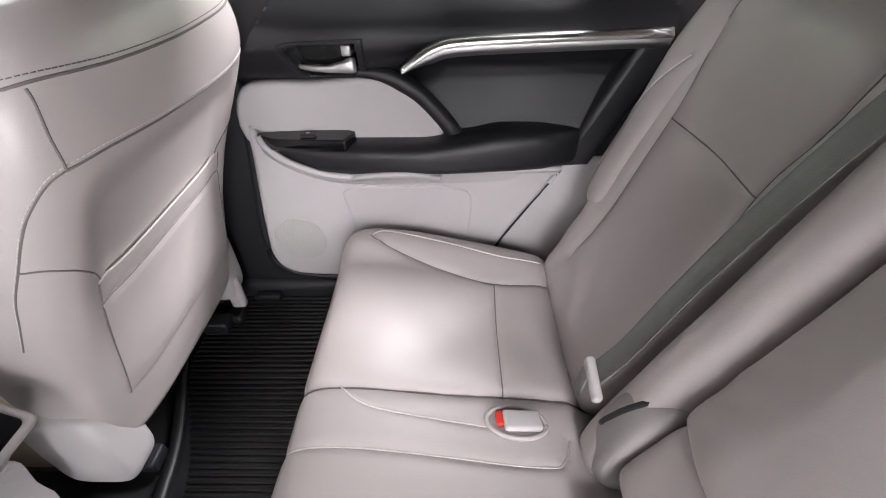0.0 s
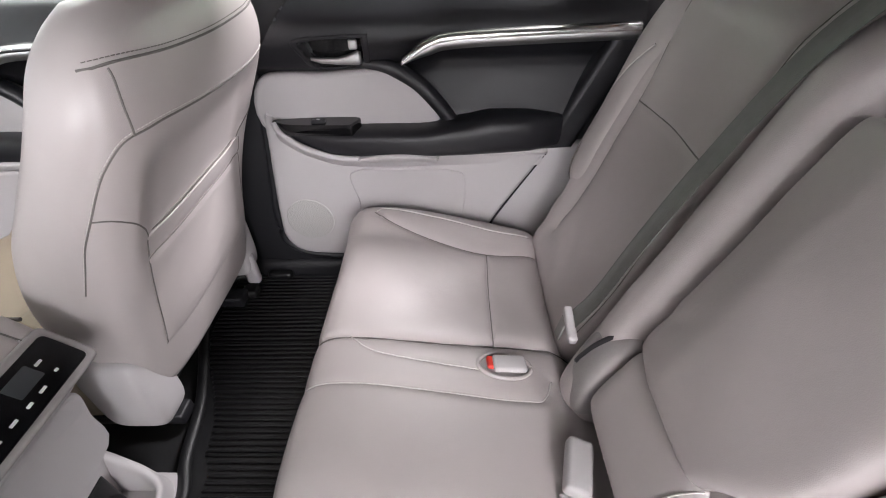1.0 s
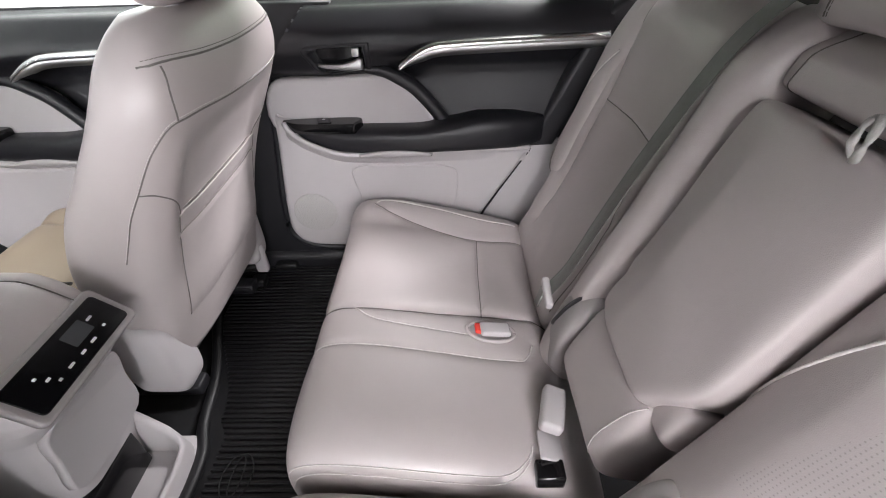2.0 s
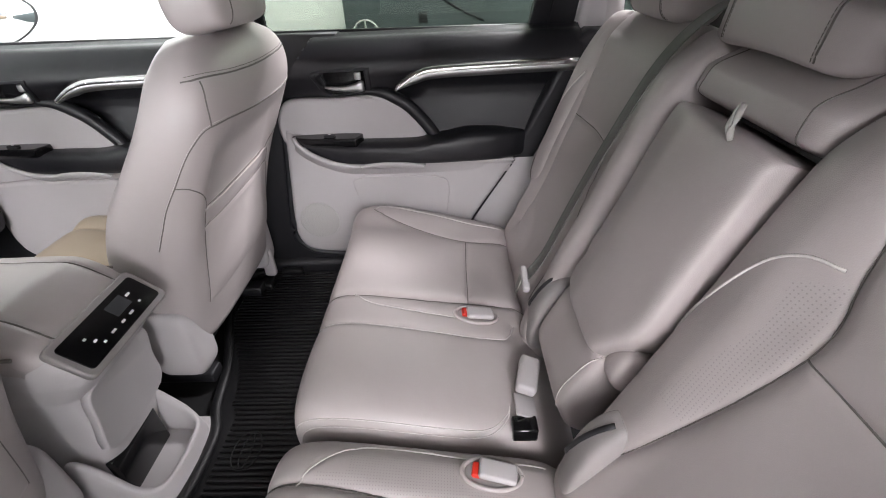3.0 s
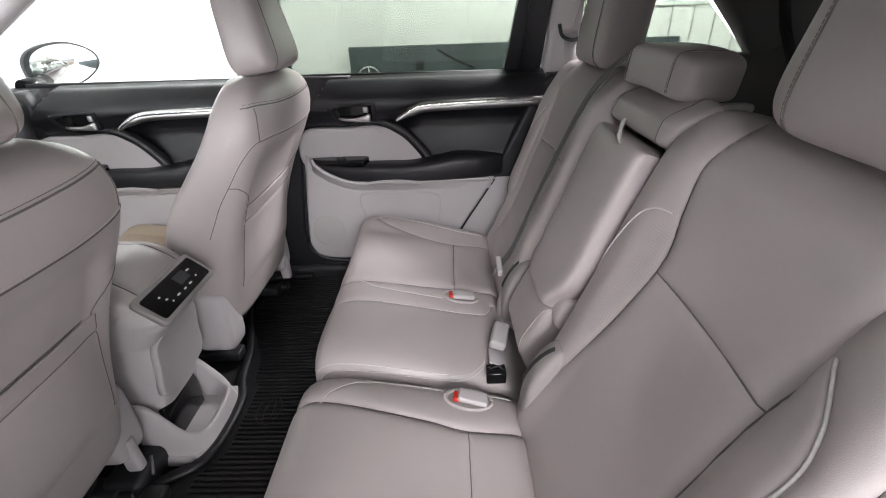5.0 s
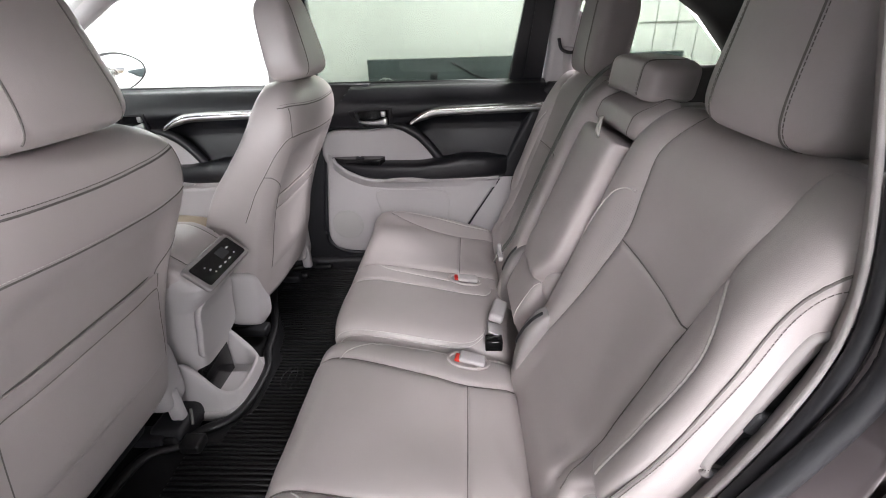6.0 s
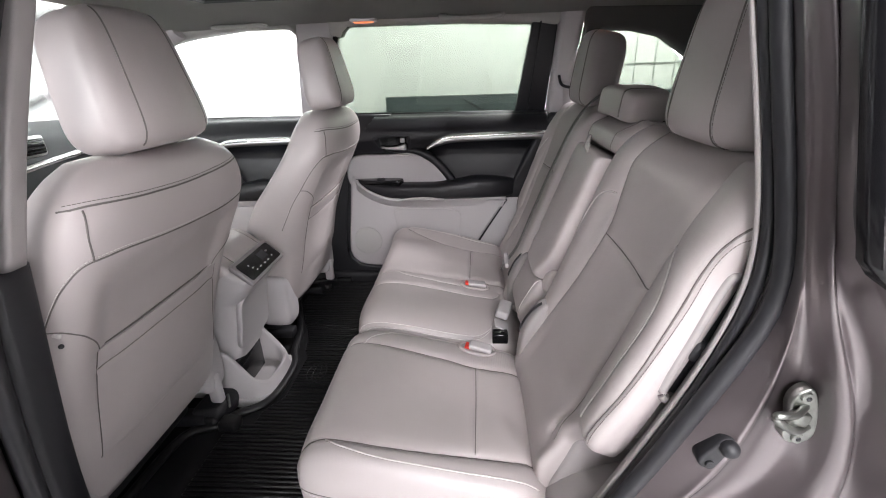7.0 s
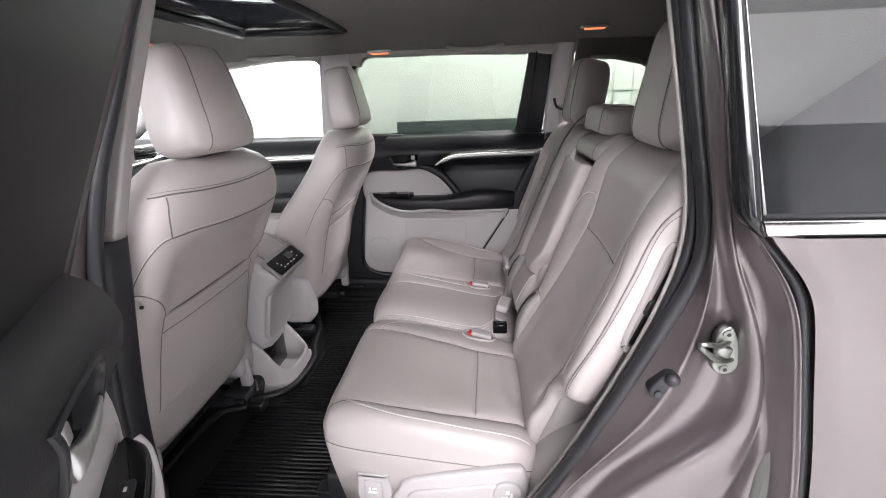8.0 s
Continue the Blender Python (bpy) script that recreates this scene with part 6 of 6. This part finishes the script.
# ---- floor mat ----
def mats():
    m = thing("rubber_mat", (-0.5, 0.05, 0.41), "black ribbed rubber floor mat with raised edges", "floor mat")
    outl = spline([(-0.27, -0.66), (-0.27, 0.79), (-0.52, 0.80), (-0.66, 0.76), (-0.76, 0.70), (-0.74, 0.55), (-0.64, 0.30), (-0.605, 0.14), (-0.572, 0.05), (-0.572, -0.09), (-0.60, -0.16), (-0.66, -0.20), (-0.70, -0.25), (-0.78, -0.30), (-0.80, -0.50), (-0.78, -0.66)], 6, True)
    part("sheet", plate(outl, 0.405, 0.424, 0.004, 2, axis="z"), MAT, m)
    oval = lambda rx, ry: [(-0.475 + rx * math.cos(math.tau * k / 40), 0.012 + ry * math.sin(math.tau * k / 40), 0.4302) for k in range(41)]
    part("emblem", tube(oval(0.034, 0.052), 0.0018, 6), MAT, m, "raised oval emblem")
    part("emblem", tube(oval(0.012, 0.046), 0.0016, 6), MAT, m, "raised oval emblem")
    lip = [Vector((q[0], q[1], 0.432)) for q in [tuple(v) for v in outl]]
    part("rim", tube(lip + lip[:1], 0.015, 8, flat=0.8), MAT, m)

    def x_left(y):
        if -0.24 < y < 0.16:
            return -0.572 - 0.05 * smooth(np.array(abs(y - 0.0)), 0.10, 0.20)
        return -0.70 if y < 0 else -0.60 - 0.14 * float(smooth(np.array(y), 0.16, 0.55))

    for lo, hi in ((-0.62, -0.26), (-0.26, 0.16), (0.16, 0.47), (0.47, 0.77)):
        bm = bmesh.new()
        y = lo
        while y < hi:
            x0, x1 = float(x_left(y)) + 0.03, -0.305
            tube([(x0, y, 0.422), (x0 + 0.006, y, 0.4265), (x1 - 0.006, y, 0.4265), (x1, y, 0.422)], 0.0042, 6, bm)
            y += 0.0152
        tagged(part("rib_field", bm, MAT, m), kind="stuff")
    # clips at the tunnel edge
    for place, size in (((-0.655, -0.255, 0.445), (0.06, 0.05, 0.035)), ((-0.72, -0.235, 0.448), (0.04, 0.05, 0.03)), ((-0.64, 0.66, 0.442), (0.05, 0.045, 0.03)), ((-0.57, 0.74, 0.442), (0.08, 0.03, 0.025))):
        part("edge_block", rbox(place, size, 0.010, 3), MAT, m)
    t = thing("tunnel_cover", (-0.72, -0.2, 0.41), "black plastic duct cover under the front seat", "cover")
    part("cover", rbox((-0.735, -0.185, 0.445), (0.10, 0.13, 0.07), 0.02, 4), TRIM_DARK, t)
    part("wire_clip", tube([(-0.70, -0.17, 0.482), (-0.675, -0.21, 0.468)], 0.004, 6), STEEL, t)
    s = thing("seat_slide_track", (-0.15, -0.5, 0.41), "black seat slide track under the bench", "seat track")
    for y in (-0.57, -0.22, 0.10, 0.60):
        part("rail", rbox((-0.05, y, 0.428), (0.56, 0.045, 0.035), 0.006, 2), RUBBER, s)
    part("foot_cover", rbox((-0.262, -0.57, 0.47), (0.06, 0.07, 0.09), 0.012, 3), TRIM_DARK, s)


mats()


# ---- dashboard, mirror, far belt ----
def front_cabin():
    d = thing("dashboard", (-1.6, 0, 0.9), "grey dashboard with chrome trim and air vents", "dashboard")
    rings = []
    for y in [-0.76 + 0.0507 * k for k in range(31)]:
        k = 1 - 0.12 * abs(y / 0.76) ** 4
        rings.append([(-1.66 + 0.24 * k * sgnpow(math.cos(a), 0.7), y, 1.13 + 0.155 * k * sgnpow(math.sin(a), 0.7)) for a in (math.tau * i / 40 for i in range(40))])
    part("top_pad", loft(rings), DASH, d)
    part("lower_panel", rbox((-1.66, 0, 0.85), (0.34, 1.46, 0.36), 0.06, 4), TRIM_DARK, d)
    part("trim_strip", tube(spline([(-1.425, 0.70, 1.20), (-1.412, 0.45, 1.185), (-1.41, 0.2, 1.165), (-1.412, -0.1, 1.13), (-1.42, -0.3, 1.11)], 6), 0.012, 8), CHROME, d, "chrome trim strip")
    for yv in (0.47, 0.16):
        v = part("air_vent", rbox((-1.425, yv, 1.225), (0.03, 0.15, 0.07), 0.012, 3), SATIN, d)
        part("vent_well", rbox((-1.411, yv, 1.225), (0.012, 0.13, 0.052), 0.008, 3), GLOSS_BLACK, v)
        for k in range(4):
            part("slat", rbox((-1.406, yv, 1.208 + 0.012 * k), (0.012, 0.125, 0.003), 0.001, 1), TRIM_DARK, v)
    ring = [Vector((-1.40, 0.02 + 0.028 * math.cos(a), 1.10 + 0.028 * math.sin(a))) for a in (math.tau * k / 32 for k in range(33))]
    part("dial_ring", tube(ring, 0.005, 8), CHROME, d)
    m = thing("wing_mirror", (-1.5, 1.05, 1.25), "black door mirror with a rounded glass outside the window", "mirror")
    rot = Matrix.Rotation(radians(-30), 3, "Z")
    hub = Vector((-1.535, 1.075, 1.298))

    def oval(k, deep):
        """A rounded outline that draws to a point away from the car."""
        ring = []
        for a in (math.tau * i / 48 for i in range(48)):
            y, z = 0.128 * sgnpow(math.cos(a), 0.8), 0.082 * sgnpow(math.sin(a), 0.8)
            z = z * (1 - 0.35 * max(0.0, y / 0.128) ** 1.5) + 0.010 * y / 0.128
            ring.append(hub + rot @ Vector((deep, y * k, z * k)))
        return ring

    part("shell", loft([oval(0.45, -0.085), oval(0.80, -0.055), oval(1.0, 0.0), oval(1.04, 0.045), oval(1.02, 0.060), oval(0.95, 0.062)]), TRIM_DARK, m)
    part("glass", loft([oval(0.93, 0.058), oval(0.93, 0.0645)]), MIRROR, m, "silvered mirror glass")
    part("arm", tube([(-1.53, 0.86, 1.235), (-1.54, 1.0, 1.245)], 0.03, 10), GLOSS_BLACK, m)
    g = thing("belt_guide", (0.49, 0.74, 1.34), "grey seat belt guide on the rear pillar", "belt guide")
    y = side_y(1.36) - 0.05
    part("loop", tube(spline([(0.458, y, 1.39), (0.468, y - 0.012, 1.355), (0.50, y - 0.018, 1.342), (0.53, y - 0.012, 1.352), (0.535, y, 1.39)], 6), 0.006, 8), TRIM_DARK, g)
    part("webbing", sheet([[(0.475, y - 0.008, 1.36), (0.478, y - 0.02, 1.27), (0.50, y - 0.03, 1.15)], [(0.521, y - 0.008, 1.36), (0.525, y - 0.02, 1.27), (0.548, y - 0.03, 1.15)]], thick=0.0015), TRIM, g)
    part("plate", rbox((0.497, y + 0.012, 1.42), (0.08, 0.014, 0.12), 0.006, 3), TRIM, g)


def third_row():
    for s in (1, -1):
        t = thing("rear_car_seat", (1.25, s * 0.33, 0.5), "folded-up grey leather third row seat in the cargo space", "car seat", "third row seats")
        bm = pad(s * 0.33 - 0.27, s * 0.33 + 0.27, 0.0, 0.50, 0.12, lambda a, b, n: Vector((1.12 + 0.34 * b - 0.94 * n, a, 0.72 + 0.94 * b + 0.34 * n)), p=6, flat=(24, 24))
        part("backrest", bm, LEATHER, t)
        part("head_rest", pillow((1.34, s * 0.36, 1.27), (0.05, 0.12, 0.07), 0.5, 0.5, nu=32, nv=20), LEATHER, t)
        part("seat_cushion", rbox((1.0, s * 0.33, 0.66), (0.46, 0.54, 0.16), 0.04, 4), LEATHER, t)
    k = thing("third_row_belt", (1.0, 0.62, 1.0), "black third row seat belt hanging from the pillar", "seat belt")
    part("webbing", sheet([[(1.10, 0.70, 1.52), (1.10, 0.62, 1.36), (1.10, 0.50, 1.22), (1.09, 0.42, 1.12)], [(1.13, 0.70, 1.52), (1.13, 0.60, 1.35), (1.13, 0.48, 1.21), (1.12, 0.40, 1.11)]], thick=0.002), TRIM_DARK, k)
    part("tongue", rbox((1.11, 0.45, 1.17), (0.03, 0.06, 0.02), 0.006, 3), TRIM, k)
    part("retractor_cover", pillow((1.08, 0.40, 1.13), (0.05, 0.06, 0.035), 0.5, 0.5, nu=28, nv=18), TRIM_DARK, k)


third_row()
MIRROR = material("mirror_silver", (0.9, 0.9, 0.9), 0.02, metal=1.0, blotch=0.0)
front_cabin()
